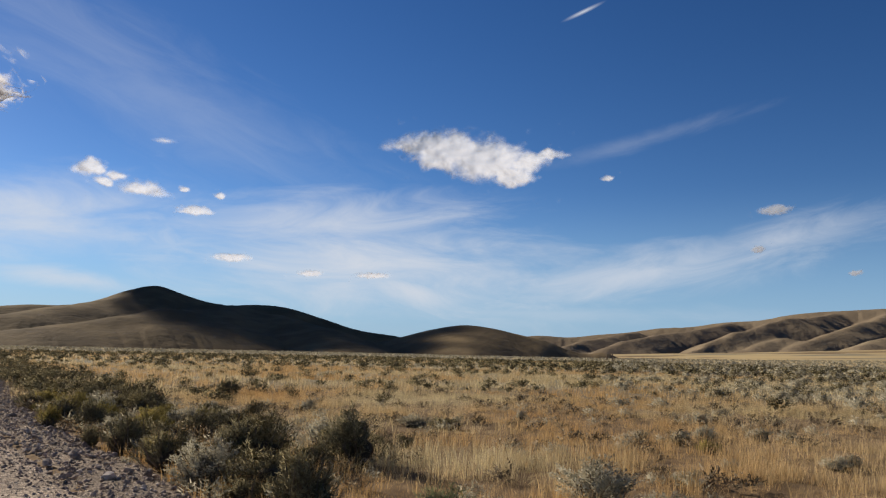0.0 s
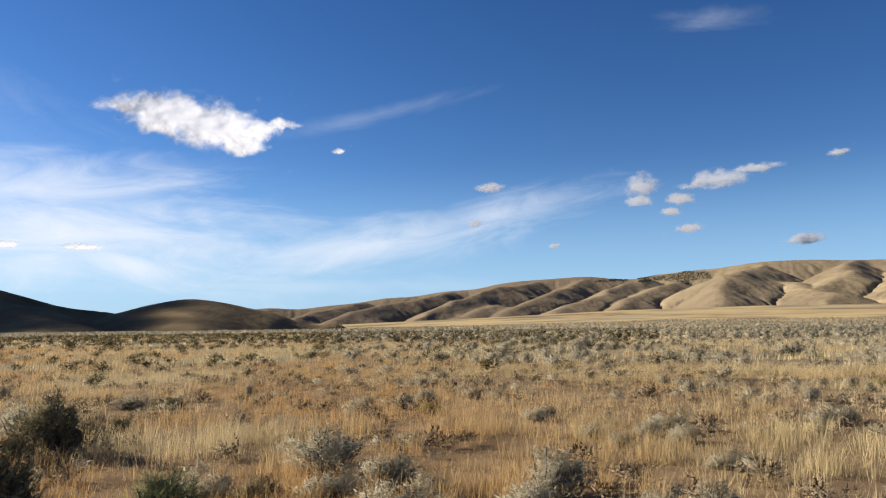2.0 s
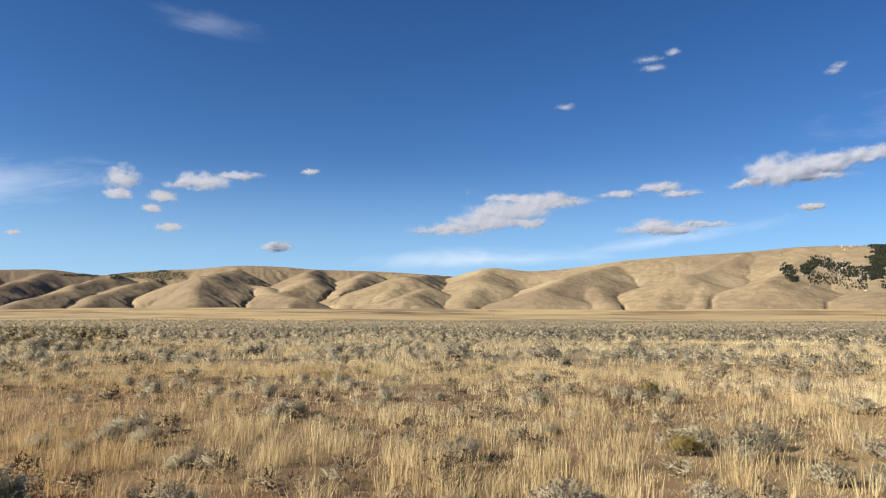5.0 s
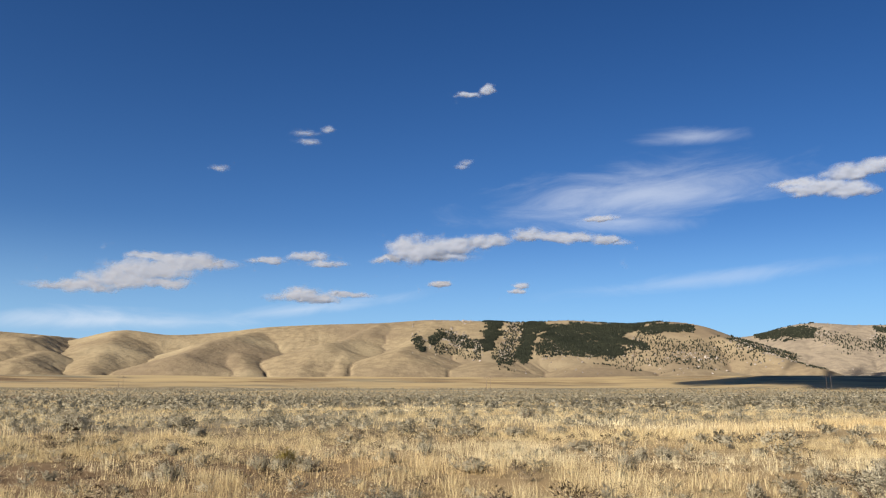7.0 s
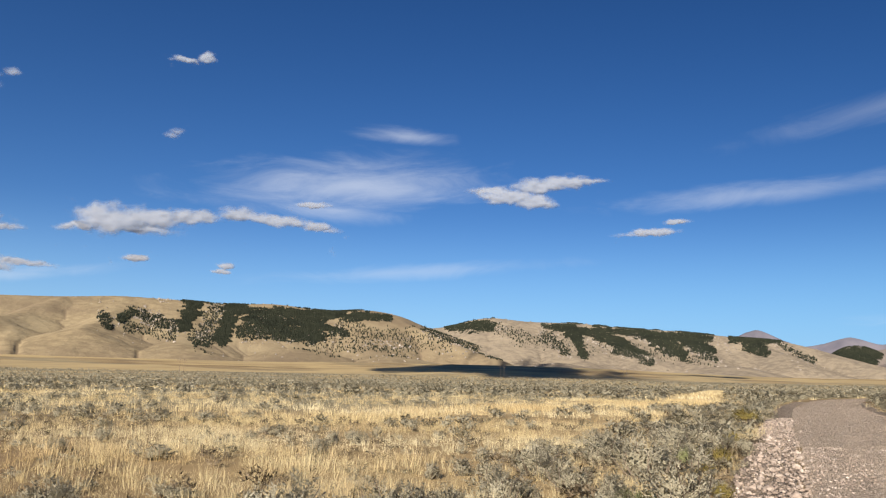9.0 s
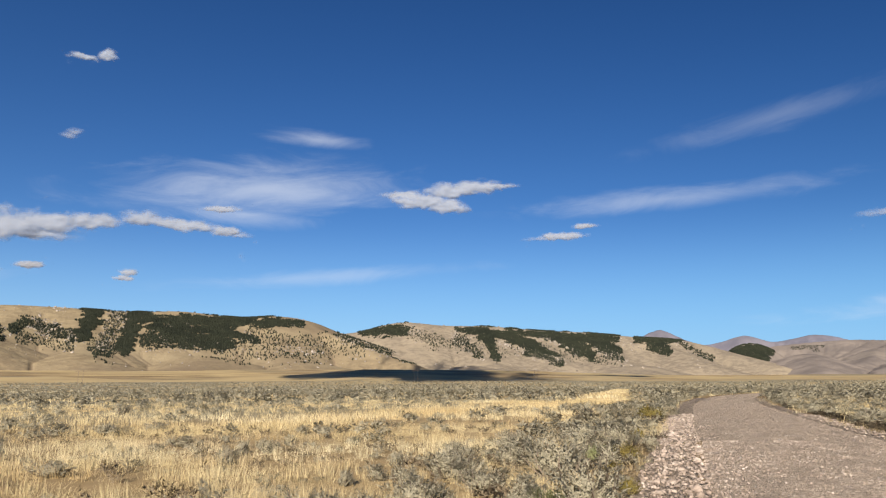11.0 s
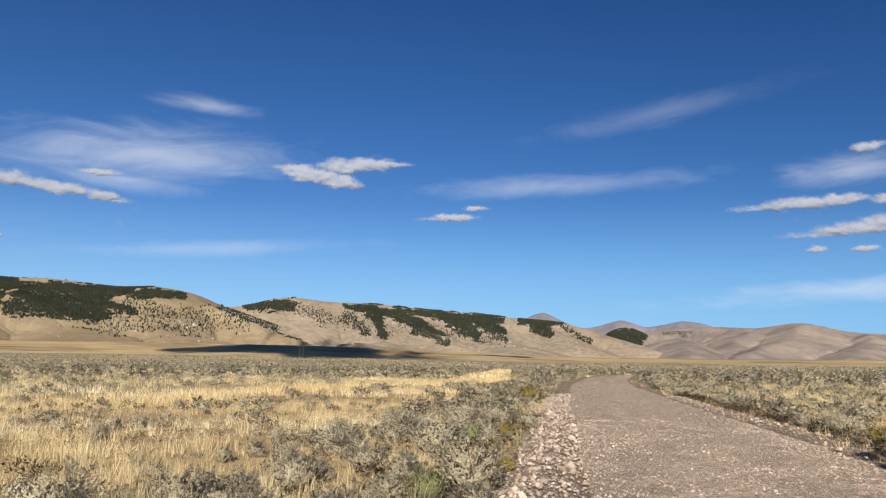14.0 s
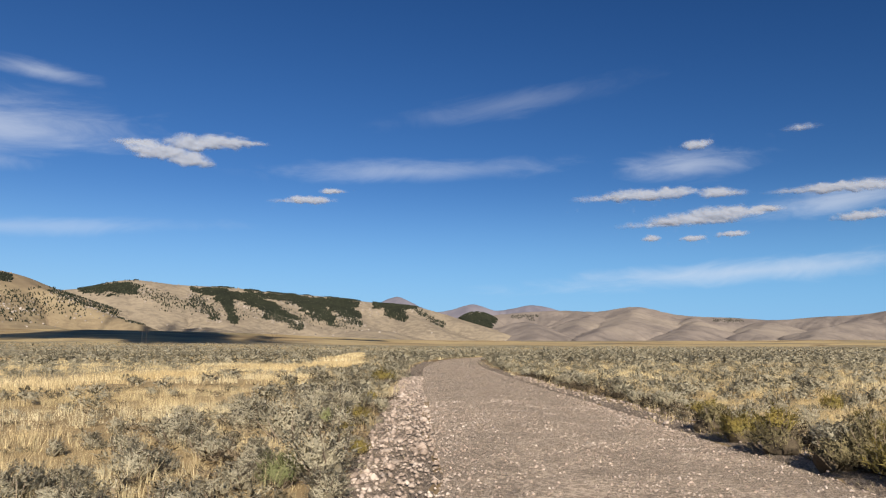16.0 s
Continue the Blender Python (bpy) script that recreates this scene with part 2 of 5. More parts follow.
M_TWIG = material("grey_brown_twigs", [(0.15, 0.115, 0.085), (0.20, 0.165, 0.13), (0.11, 0.085, 0.06)], 20, 3, bump=0.3, bump_scale=80)
# twig colours darkened to carry the shade inside and under the brush
M_SHADE_TWIG = material("shade_dark_inner_twigs", [(0.07, 0.055, 0.038), (0.1, 0.08, 0.055), (0.05, 0.04, 0.03)], 20, 3, bump=0.8, bump_scale=60)
M_SAGE_SHADE_TWIG = material("shade_grey_sage_inner_twigs", [(0.13, 0.115, 0.08), (0.17, 0.15, 0.108), (0.1, 0.085, 0.06)], 20, 3, bump=0.8, bump_scale=60)
M_DEAD = material("dead_brown_brush", [(0.15, 0.118, 0.08), (0.21, 0.165, 0.112), (0.1, 0.08, 0.055)], 3, 0.3, bump=0, islands=0.35)
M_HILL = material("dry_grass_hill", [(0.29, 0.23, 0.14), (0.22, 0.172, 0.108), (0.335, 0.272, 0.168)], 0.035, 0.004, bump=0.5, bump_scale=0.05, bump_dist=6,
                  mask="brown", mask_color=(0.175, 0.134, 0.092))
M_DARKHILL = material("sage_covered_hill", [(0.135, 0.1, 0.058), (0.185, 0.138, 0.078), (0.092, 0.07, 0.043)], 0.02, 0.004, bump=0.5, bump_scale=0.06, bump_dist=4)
M_ROCKHILL = material("stony_grass_hill", [(0.275, 0.228, 0.166), (0.195, 0.162, 0.124), (0.31, 0.256, 0.184)], 0.05, 0.006, bump=0.6, bump_scale=0.05, bump_dist=6)
# haze of the distance is mixed into these two colours as a lilac tint
M_FARHILL = material("haze_tinted_far_hill", [(0.22, 0.186, 0.162), (0.16, 0.137, 0.124), (0.26, 0.22, 0.182)], 0.01, 0.002, bump=0.5, bump_scale=0.03, bump_dist=8)
M_FARPEAK = material("haze_tinted_far_peak", [(0.16, 0.152, 0.182), (0.13, 0.126, 0.155), (0.185, 0.172, 0.195)], 0.01, 0.002, bump=0.5, bump_scale=0.03, bump_dist=8)
M_CONIFER = material("dark_conifer", [(0.021, 0.024, 0.017), (0.028, 0.031, 0.021), (0.017, 0.02, 0.015)], 0.05, 0.01, bump=0, islands=0.4)
M_CRAG = material("pale_crag", [(0.27, 0.235, 0.2), (0.17, 0.145, 0.122), (0.34, 0.3, 0.265)], 0.2, 0.03, bump=0.4, bump_scale=0.5, islands=0.3, bump_dist=0.5)
M_WOOD = material("weathered_pole_wood", [(0.17, 0.13, 0.10), (0.22, 0.17, 0.13), (0.12, 0.095, 0.075)], 3, 0.5, bump=0.3)


def cloud_material(name, low, high, top):
    """Water droplets: bright, scattering light through, torn to wisps towards the rim of each billow."""
    mat = bpy.data.materials.new(name)
    mat.use_nodes = True
    nt = mat.node_tree
    nt.nodes.clear()
    n, l = nt.nodes.new, nt.links.new
    out, di, tr, ms = n("ShaderNodeOutputMaterial"), n("ShaderNodeBsdfDiffuse"), n("ShaderNodeBsdfTranslucent"), n("ShaderNodeMixShader")
    di.inputs[0].default_value = tr.inputs[0].default_value = (0.66, 0.655, 0.67, 1)
    ms.inputs[0].default_value = 0.62
    l(di.outputs[0], ms.inputs[1])
    l(tr.outputs[0], ms.inputs[2])
    tc, info, add, no, sep = (n("ShaderNode" + k) for k in ("TexCoord", "ObjectInfo", "VectorMath", "TexNoise", "SeparateXYZ"))
    comb, scale = n("ShaderNodeCombineXYZ"), n("ShaderNodeMath")
    scale.operation, scale.inputs[1].default_value = "MULTIPLY", 80.0
    l(info.outputs["Random"], scale.inputs[0])
    l(scale.outputs[0], comb.inputs[2])
    add.operation = "ADD"
    wide = n("ShaderNodeVectorMath")
    wide.operation, wide.inputs[1].default_value = "MULTIPLY", (1.7, 1.0, 1.0)
    l(tc.outputs["Object"], wide.inputs[0])
    l(wide.outputs[0], add.inputs[0])
    l(comb.outputs[0], add.inputs[1])
    l(add.outputs[0], no.inputs["Vector"])
    no.inputs["Scale"].default_value, no.inputs["Detail"].default_value, no.inputs["Roughness"].default_value = 1.6, 5, 0.55
    l(tc.outputs["Object"], sep.inputs[0])

    def m(op, a, b):
        nd = n("ShaderNodeMath")
        nd.operation = op
        for k, v in enumerate((a, b)):
            if isinstance(v, float):
                nd.inputs[k].default_value = v
            else:
                l(v, nd.inputs[k])
        return nd.outputs[0]
    q = m("SQRT", m("ADD", m("MULTIPLY", sep.outputs[0], sep.outputs[0]), m("MULTIPLY", sep.outputs[1], sep.outputs[1])), 0.0)
    x = m("ADD", m("SUBTRACT", 1.0, q), m("MULTIPLY", m("SUBTRACT", no.outputs["Fac"], 0.5), 1.6))
    mr, tp, mx = n("ShaderNodeMapRange"), n("ShaderNodeBsdfTransparent"), n("ShaderNodeMixShader")
    mr.interpolation_type = "SMOOTHSTEP"
    l(x, mr.inputs[0])
    mr.inputs[1].default_value, mr.inputs[2].default_value = low, high
    mr.inputs[3].default_value, mr.inputs[4].default_value = 0.0, top
    l(mr.outputs[0], mx.inputs[0])
    l(tp.outputs[0], mx.inputs[1])
    l(ms.outputs[0], mx.inputs[2])
    l(mx.outputs[0], out.inputs[0])
    return mat


M_CLOUD = cloud_material("cloud_white", 0.12, 0.5, 0.97)


# ---------------------------------------------------------------- helpers
TABLE = np.random.default_rng(11).random((256, 256))


def vnoise(x, y, seed=0):
    """Smooth lattice noise, 0 to 1."""
    x, y = np.asarray(x, float) + 37.3 * seed, np.asarray(y, float) + 91.7 * seed
    i, j = np.floor(x).astype(int), np.floor(y).astype(int)
    u, v = x - i, y - j
    u, v = u * u * (3 - 2 * u), v * v * (3 - 2 * v)
    a, b = TABLE[i % 256, j % 256], TABLE[(i + 1) % 256, j % 256]
    c, d = TABLE[i % 256, (j + 1) % 256], TABLE[(i + 1) % 256, (j + 1) % 256]
    return (a * (1 - u) + b * u) * (1 - v) + (c * (1 - u) + d * u) * v


def fbm(x, y, seed=0, octaves=4):
    t, amp, tot = 0.0, 1.0, 0.0
    for k in range(octaves):
        t = t + amp * vnoise(x * 2 ** k, y * 2 ** k, seed + 3 * k)
        tot += amp
        amp *= 0.5
    return t / tot


def sstep(a, b, x):
    t = np.clip((np.asarray(x, float) - a) / (b - a), 0, 1)
    return t * t * (3 - 2 * t)


def tri_mesh(name, verts, faces, mats, slots=None, attrs=(), smooth=False, normals=None):
    """A mesh from arrays; faces all have the same number of corners."""
    verts, faces = np.asarray(verts, np.float32), np.asarray(faces, np.int32)
    me = bpy.data.meshes.new(name)
    k = faces.shape[1]
    if k == 4 and normals is None:                  # sheets of land face up
        e1, e2 = verts[faces[:, 1]] - verts[faces[:, 0]], verts[faces[:, 2]] - verts[faces[:, 0]]
        if (e1[:, 0] * e2[:, 1] - e1[:, 1] * e2[:, 0]).sum() < 0:
            faces = np.ascontiguousarray(faces[:, ::-1])
    me.vertices.add(len(verts))
    me.vertices.foreach_set("co", verts.ravel())
    me.loops.add(faces.size)
    me.loops.foreach_set("vertex_index", faces.ravel())
    me.polygons.add(len(faces))
    me.polygons.foreach_set("loop_start", np.arange(0, faces.size, k, dtype=np.int32))
    for m in mats if isinstance(mats, (list, tuple)) else [mats]:
        me.materials.append(m)
    if slots is not None:
        me.polygons.foreach_set("material_index", np.asarray(slots, np.int32))
    me.polygons.foreach_set("use_smooth", np.full(len(faces), smooth))
    for key, values in attrs:
        me.attributes.new(key, "FLOAT", "POINT").data.foreach_set("value", np.asarray(values, np.float32))
    me.update(calc_edges=True)
    if normals is not None:
        me.normals_split_custom_set_from_vertices(normals.tolist())
    return me


def part(name, me, parent=None, label="", at=None):
    ob = new(name, me)
    if parent:
        ob.parent = parent
    if at:
        ob.location = at
    return tagged(ob, label) if label else ob


def spline(points, n=12):
    p = np.array(points, float)
    p = np.vstack([2 * p[0] - p[1], p, 2 * p[-1] - p[-2]])
    out = []
    for i in range(1, len(p) - 2):
        for t in np.arange(n) / n:
            out.append(0.5 * ((2 * p[i]) + (p[i + 1] - p[i - 1]) * t + (2 * p[i - 1] - 5 * p[i] + 4 * p[i + 1] - p[i + 2]) * t * t
                              + (3 * p[i] - p[i - 1] - 3 * p[i + 1] + p[i + 2]) * t ** 3))
    return np.array(out + [p[-2]])


# the field-side edge of the road; the road lies to its other side
ROAD_WIDTH = 4.9
EDGE = spline([(-90, 135), (-50, 78), (-26, 42), (-13, 21.3), (-8.7, 14.9), (-3.6, 8.0), (1.2, 1.0), (6.1, -5.7), (9.2, -8.6), (16, -14.7), (29, -26.3),
               (55, -50.8), (80, -79), (104, -122), (124, -180), (150, -300), (240, -600)], 10)
STRIP = spline([(240, -186), (100, -74), (72, -53), (57, -40), (48, -24), (37, -9.5), (31, -2)], 8)


def along(line, x, y):
    """Signed distance from a line (positive on its left, walking from its start) and the index of its nearest point."""
    x, y = np.ravel(x), np.ravel(y)
    d, k = np.empty(len(x)), np.empty(len(x), int)
    tan = np.gradient(line, axis=0)
    tan /= np.linalg.norm(tan, axis=1)[:, None]
    for s in range(0, len(x), 20000):
        q = slice(s, s + 20000)
        dx, dy = x[q, None] - line[None, :, 0], y[q, None] - line[None, :, 1]
        j = np.argmin(dx * dx + dy * dy, axis=1)
        r = np.arange(len(j))
        d[q] = tan[j, 0] * dy[r, j] - tan[j, 1] * dx[r, j]
        k[q] = j
    return d, k


def strip_off(x, y):
    """Distance from the middle of the strip of tall grass."""
    d, k = along(STRIP, x, y)
    ends = (k == 0) | (k == len(STRIP) - 1)
    return np.where(ends, np.hypot(np.ravel(x) - STRIP[k, 0], np.ravel(y) - STRIP[k, 1]), np.abs(d))


def bearing(x, y):
    return np.degrees(np.arctan2(-x, y))


def ground_z(x, y, d=None):
    """The lie of the land: field, road bed, and the fan that rises to the hills."""
    x, y = np.ravel(np.asarray(x, float)), np.ravel(np.asarray(y, float))
    if d is None:
        d = along(EDGE, x, y)[0]
    r, az = np.hypot(x, y), bearing(x, y)
    fan = (1 - sstep(-45, -2, az)) * (0.4 + 0.6 * sstep(-136, -112, az))
    z = 36 * fan * np.clip((r - 280) / 1550, 0, 1) ** 1.6 + 10 * sstep(900, 3000, r)
    z += (fbm(x / 220, y / 220, 5, 3) - 0.5) * 5 * sstep(350, 1300, r)
    off = np.where(d > 0, d, np.maximum(0, -d - ROAD_WIDTH))
    off = np.where((d < 0) & (d > -ROAD_WIDTH), 0, off)
    z += -0.12 * sstep(0.2, 2.6, off) - 0.06 * (off == 0)
    z += (fbm(x / 1.7, y / 1.7, 2, 3) - 0.5) * 0.16 * sstep(0.3, 2.5, off) * (1 - sstep(60, 160, r))
    return z


# ---------------------------------------------------------------- ground and road
def polar_faces(na, nr):
    i, j = np.meshgrid(np.arange(na - 1), np.arange(nr - 1), indexing="ij")
    a = (i * nr + j).ravel()
    return np.stack([a, a + 1, a + nr + 1, a + nr], 1)


def field_masks(x, y, d):
    """How far straw grass and sagebrush cover the soil."""
    r, az = np.hypot(x, y), bearing(x, y)
    n1, n2 = fbm(x / 60, y / 60, 8, 4), fbm(x / 240, y / 240, 9, 4)
    strip = 1 - sstep(2.0, 4.0, strip_off(x, y))
    far = sstep(250, 700, r)
    near = np.clip(0.9 * (n1 - 0.40) * sstep(12, 60, r) + 0.4 * (1 - sstep(-95, -60, az)), 0, 0.6)
    gold = np.maximum(near, 0.9 * strip) * (1 - far) + far * (0.35 + 0.65 * sstep(0.36, 0.58, n2))
    gold = np.where(d < 0, gold * (0.3 + 0.5 * sstep(0.5, 0.6, fbm(x / 90, y / 500, 23, 3))), gold)
    sage = (0.1 + 0.7 * sstep(0.42, 0.6, n1)) * sstep(15, 60, r) * (1 - sstep(450, 900, r) * (d > 0)) * (1 - strip)
    sage = np.maximum(sage, 0.85 * sstep(0.5, 0.62, fbm(x / 150, y / 150, 19, 4)) * far)
    bands = sstep(0.49, 0.55, fbm(az / 16, 4.5 * np.log(r + 1), 27, 3)) * sstep(90, 200, r) * (d < 0)
    gold, sage = np.maximum(gold, bands), sage * (1 - bands)
    lanes = sstep(0.47, 0.53, fbm(az / 9, 7 * np.log(r + 1), 28, 4)) * sstep(260, 420, r) * (d > 0)       # long pale and brushy lanes across the far plain
    lanes = np.clip(lanes + 0.9 * sstep(0.5, 0.56, fbm(az / 4, 16 * np.log(r + 1), 29, 3)) * sstep(300, 500, r) * (d > 0), 0, 1)
    pale = 0.35 * (1 - sstep(-75, -50, az)) * sstep(600, 1100, r)
    gold, sage = np.maximum(gold * (1 - 0.75 * sstep(260, 420, r) * (d > 0)) + 0.75 * lanes, pale * (d > 0)), np.maximum(sage, 0.8 * sstep(200, 300, r) * (1 - sstep(-70, -50, az)) * (d > 0) * (1 - sstep(900, 1300, r))) * (1 - 0.7 * lanes) * (1 - pale)
    off = np.where(d > 0, d, -d - ROAD_WIDTH)
    gold = gold * sstep(0.8, 2.4, off)
    return np.clip(gold, 0, 1), np.clip(sage * sstep(1, 3, off), 0, 1)


def build_ground():
    azs = np.concatenate([np.arange(-176, 40, 0.75), np.arange(40, 184.1, 4)])
    rs = np.concatenate([[0.0], 1.0 * 1.034 ** np.arange(0, 256)])
    rs = rs[rs < 4950]
    A, R = np.meshgrid(np.radians(azs), rs, indexing="ij")
    x, y = (-np.sin(A) * R).ravel(), (np.cos(A) * R).ravel()
    d = along(EDGE, x, y)[0]
    gold, sage = field_masks(x, y, d)
    me = tri_mesh("ground", np.stack([x, y, ground_z(x, y, d)], 1), polar_faces(len(azs), len(rs)), M_SOIL, attrs=[("gold", gold), ("sage", sage)], smooth=True)
    return tagged(new("ground", me), "dry brown soil plain with straw grass and sage tones", "ground", kind="structure")


def road_z(x, y, u):
    """Height of the road and how far a wheel track lies there, u metres in from the field edge."""
    c = (u - ROAD_WIDTH / 2) / (ROAD_WIDTH / 2)
    rut = np.exp(-((u - 1.55) / 0.42) ** 2) + np.exp(-((u - 3.35) / 0.42) ** 2)
    z = 0.05 - 0.05 * c ** 2 - 0.10 * sstep(0.93, 1.14, np.abs(c)) - 0.022 * rut + (fbm(x * 1.3, y * 1.3, 4, 4) - 0.5) * 0.05
    return z, rut


def build_road():
    tan = np.gradient(EDGE, axis=0)
    tan /= np.linalg.norm(tan, axis=1)[:, None]
    out = np.stack([tan[:, 1], -tan[:, 0]], 1)          # away from the field
    fine = []
    for k in range(len(EDGE) - 1):
        near = np.hypot(*EDGE[k]) < 40
        for t in np.arange(0, 1, 0.25 if near else 1):
            fine.append((EDGE[k] * (1 - t) + EDGE[k + 1] * t, out[k] * (1 - t) + out[k + 1] * t))
    u = np.linspace(-0.35, ROAD_WIDTH + 0.35, 40)
    P = np.array([f[0][None] + f[1][None] * u[:, None] for f in fine]).reshape(-1, 2)
    U = np.tile(u, len(fine))
    x, y = P[:, 0], P[:, 1]
    z, rut = road_z(x, y, U)
    me = tri_mesh("road", np.stack([x, y, z], 1), polar_faces(len(fine), len(u)), M_ROAD, attrs=[("rut", np.clip(rut, 0, 1) * 0.55)], smooth=True)
    return tagged(new("road", me), "single-lane gravel road of pinkish-brown packed stone", "road", kind="structure")


ground = build_ground()
road = build_road()


# ---------------------------------------------------------------- hills
def curve_at(points, x):
    """A smooth run through (x, y) pairs, x in falling or rising order."""
    p = np.array(points, float)
    if p[0, 0] > p[-1, 0]:
        p = p[::-1]
    s = np.gradient(p[:, 1], p[:, 0])
    x = np.clip(x, p[0, 0], p[-1, 0])
    i = np.clip(np.searchsorted(p[:, 0], x) - 1, 0, len(p) - 2)
    h = p[i + 1, 0] - p[i, 0]
    t = (x - p[i, 0]) / h
    return ((2 * t ** 3 - 3 * t ** 2 + 1) * p[i, 1] + (t ** 3 - 2 * t ** 2 + t) * h * s[i]
            + (3 * t ** 2 - 2 * t ** 3) * p[i + 1, 1] + (t ** 3 - t ** 2) * h * s[i + 1])


def smax(a, b, k):
    return 0.5 * (a + b + np.sqrt((a - b) ** 2 + k * k))


def worn_by_rain(z, az_step, rs, steps, cut, soften):
    """Lets water run down a slope for ages: streams cut valleys that branch upwards, soil creep rounds the spurs between."""
    na, nr = z.shape
    dr = rs[1] - rs[0]
    wide = np.radians(az_step) * rs
    nbs = [(-1, -1), (-1, 0), (-1, 1), (0, -1), (0, 1), (1, -1), (1, 0), (1, 1)]
    dist = np.stack([np.hypot(a * wide, b * dr) for a, b in nbs])
    idx = np.arange(na * nr).reshape(na, nr)
    cell = np.tile(wide * dr, (na, 1)).ravel()
    fixed = np.zeros((na, nr), bool)
    fixed[:, 0] = fixed[:, -1] = True
    fixed = fixed.ravel()
    for _ in range(steps):
        p = np.pad(z, 1, mode="edge")
        drop = np.stack([(z - p[1 + a:1 + a + na, 1 + b:1 + b + nr]) / dist[k] for k, (a, b) in enumerate(nbs)])
        best = drop.argmax(0)
        down = np.take_along_axis(drop, best[None], 0)[0]
        da, db = np.array([q[0] for q in nbs])[best], np.array([q[1] for q in nbs])[best]
        ii, jj = np.indices((na, nr))
        to = idx[np.clip(ii + da, 0, na - 1), np.clip(jj + db, 0, nr - 1)].ravel()
        to = np.where((down.ravel() <= 0) | fixed, idx.ravel(), to)
        order = np.argsort(-z.ravel()).tolist()
        rec, water = to.tolist(), cell.tolist()
        for q in order:
            if rec[q] != q:
                water[rec[q]] += water[q]
        ln = dist[best, jj].ravel()
        f = (cut / steps * np.sqrt(np.array(water)) / ln).tolist()
        zz = z.ravel().tolist()
        for q in reversed(order):
            if rec[q] != q:
                zz[q] = (zz[q] + f[q] * zz[rec[q]]) / (1 + f[q])
        z = np.array(zz).reshape(na, nr)
        p = np.pad(z, 1, mode="edge")
        z = z + soften * (p[2:, 1:-1] + p[:-2, 1:-1] + p[1:-1, 2:] + p[1:-1, :-2] - 4 * z)
    return z, np.array(water).reshape(na, nr)


class Range:
    """A range of hills seen from the road: a crest line and spurs that fall from it, each a rounded roof of even slope, worn by water.
    line: bearing and height of the crest in degrees; spurs: (slope, roundness, [(bearing, height, distance), ...]) from top to toe."""

    def __init__(self, foot, crest, back, line, spurs=(), slope=0.34, rough=1.0, seed=1, cut=0.5, soften=0.05, step=0.13, steps=14):
        self.foot, self.crest, self.back, self.line = foot, crest, back, line
        self.slope, self.rough, self.seed, self.spurs, self.step = slope, rough, seed, spurs, step
        a0, a1 = max(line[0][0], line[-1][0]), min(line[0][0], line[-1][0])
        self.azs, self.rs = np.arange(a0, a1 - 1e-6, -step), np.arange(foot - 120, back, 13.0)
        A, R = np.meshgrid(self.azs, self.rs, indexing="ij")
        z, self.water = worn_by_rain(self.young(A, R), step, self.rs, steps, cut, soften)
        wide = np.ones(9) / 9
        for _ in range(3):
            rise = ((z - 1.6) / self.rs).max(1)
            k = np.clip(np.tan(np.radians(curve_at(line, self.azs))) / np.maximum(rise, 1e-4), 0.6, 1.7)
            k = np.convolve(np.pad(k, 4, mode="edge"), wide, "valid")
            z = (z + 6) * (1 + (k[:, None] - 1) * sstep(self.foot, self.foot + 0.6 * (self.crest - self.foot), self.rs)[None]) - 6
        self.z = z

    def young(self, az, r):
        """The slope before the water: the union of the crest's and the spurs' flanks."""
        x, y = -np.sin(np.radians(az)) * r, np.cos(np.radians(az)) * r
        sd, q = self.seed, self.rough
        wx = (fbm(x / 300, y / 300, sd + 20, 3) - 0.5) * 110 * q + (fbm(x / 75, y / 75, sd + 21, 3) - 0.5) * 34 * q
        wy = (fbm(x / 300, y / 300, sd + 24, 3) - 0.5) * 110 * q + (fbm(x / 75, y / 75, sd + 25, 3) - 0.5) * 34 * q
        x, y = x + wx, y + wy
        top = np.tan(np.radians(curve_at(self.line, az))) * self.crest + 1.6
        over = r - self.crest
        z = top - np.where(over > 0, 0.3, self.slope) * (np.sqrt(over * over + 1600) - 40)
        folds = 1 - np.abs(2 * vnoise(np.radians(az) * self.crest / 210 + wx / 160, r / 900, sd + 3) - 1)
        z = z - 0.10 * top * folds ** 1.5 * sstep(20, 260, -over) * (1 - sstep(600, 1100, -over)) * q
        for slope, soft, run in self.spurs:
            pts = [(-math.sin(radians(a)) * d, math.cos(radians(a)) * d, math.tan(radians(e)) * d + 1.6) for a, e, d in run]
            for (ax, ay, ah), (bx, by, bh) in zip(pts, pts[1:]):
                vx, vy = bx - ax, by - ay
                ln = math.hypot(vx, vy)
                t = np.clip(((x - ax) * vx + (y - ay) * vy) / (ln * ln), 0, 1)
                off = np.hypot(x - ax - t * vx, y - ay - t * vy)
                z = smax(z, ah + (bh - ah) * t - slope * (np.sqrt(off * off + soft * soft) - soft), 3.0)
        return np.maximum(z + (fbm(x / 60, y / 60, sd + 40, 4) - 0.5) * 9 * q, -4.0) - 6.0

    def height(self, az, r):
        i = np.clip((self.azs[0] - az) / self.step, 0, len(self.azs) - 1.001)
        j = np.clip((r - self.rs[0]) / 13.0, 0, len(self.rs) - 1.001)
        a, b = i.astype(int), j.astype(int)
        u, v = i - a, j - b
        z = self.z
        return (z[a, b] * (1 - u) + z[a + 1, b] * u) * (1 - v) + (z[a, b + 1] * (1 - u) + z[a + 1, b + 1] * u) * v

    def mesh(self, name, mat):
        A, R = np.meshgrid(self.azs, self.rs, indexing="ij")
        a, r = A.ravel(), R.ravel()
        x, y = -np.sin(np.radians(a)) * r, np.cos(np.radians(a)) * r
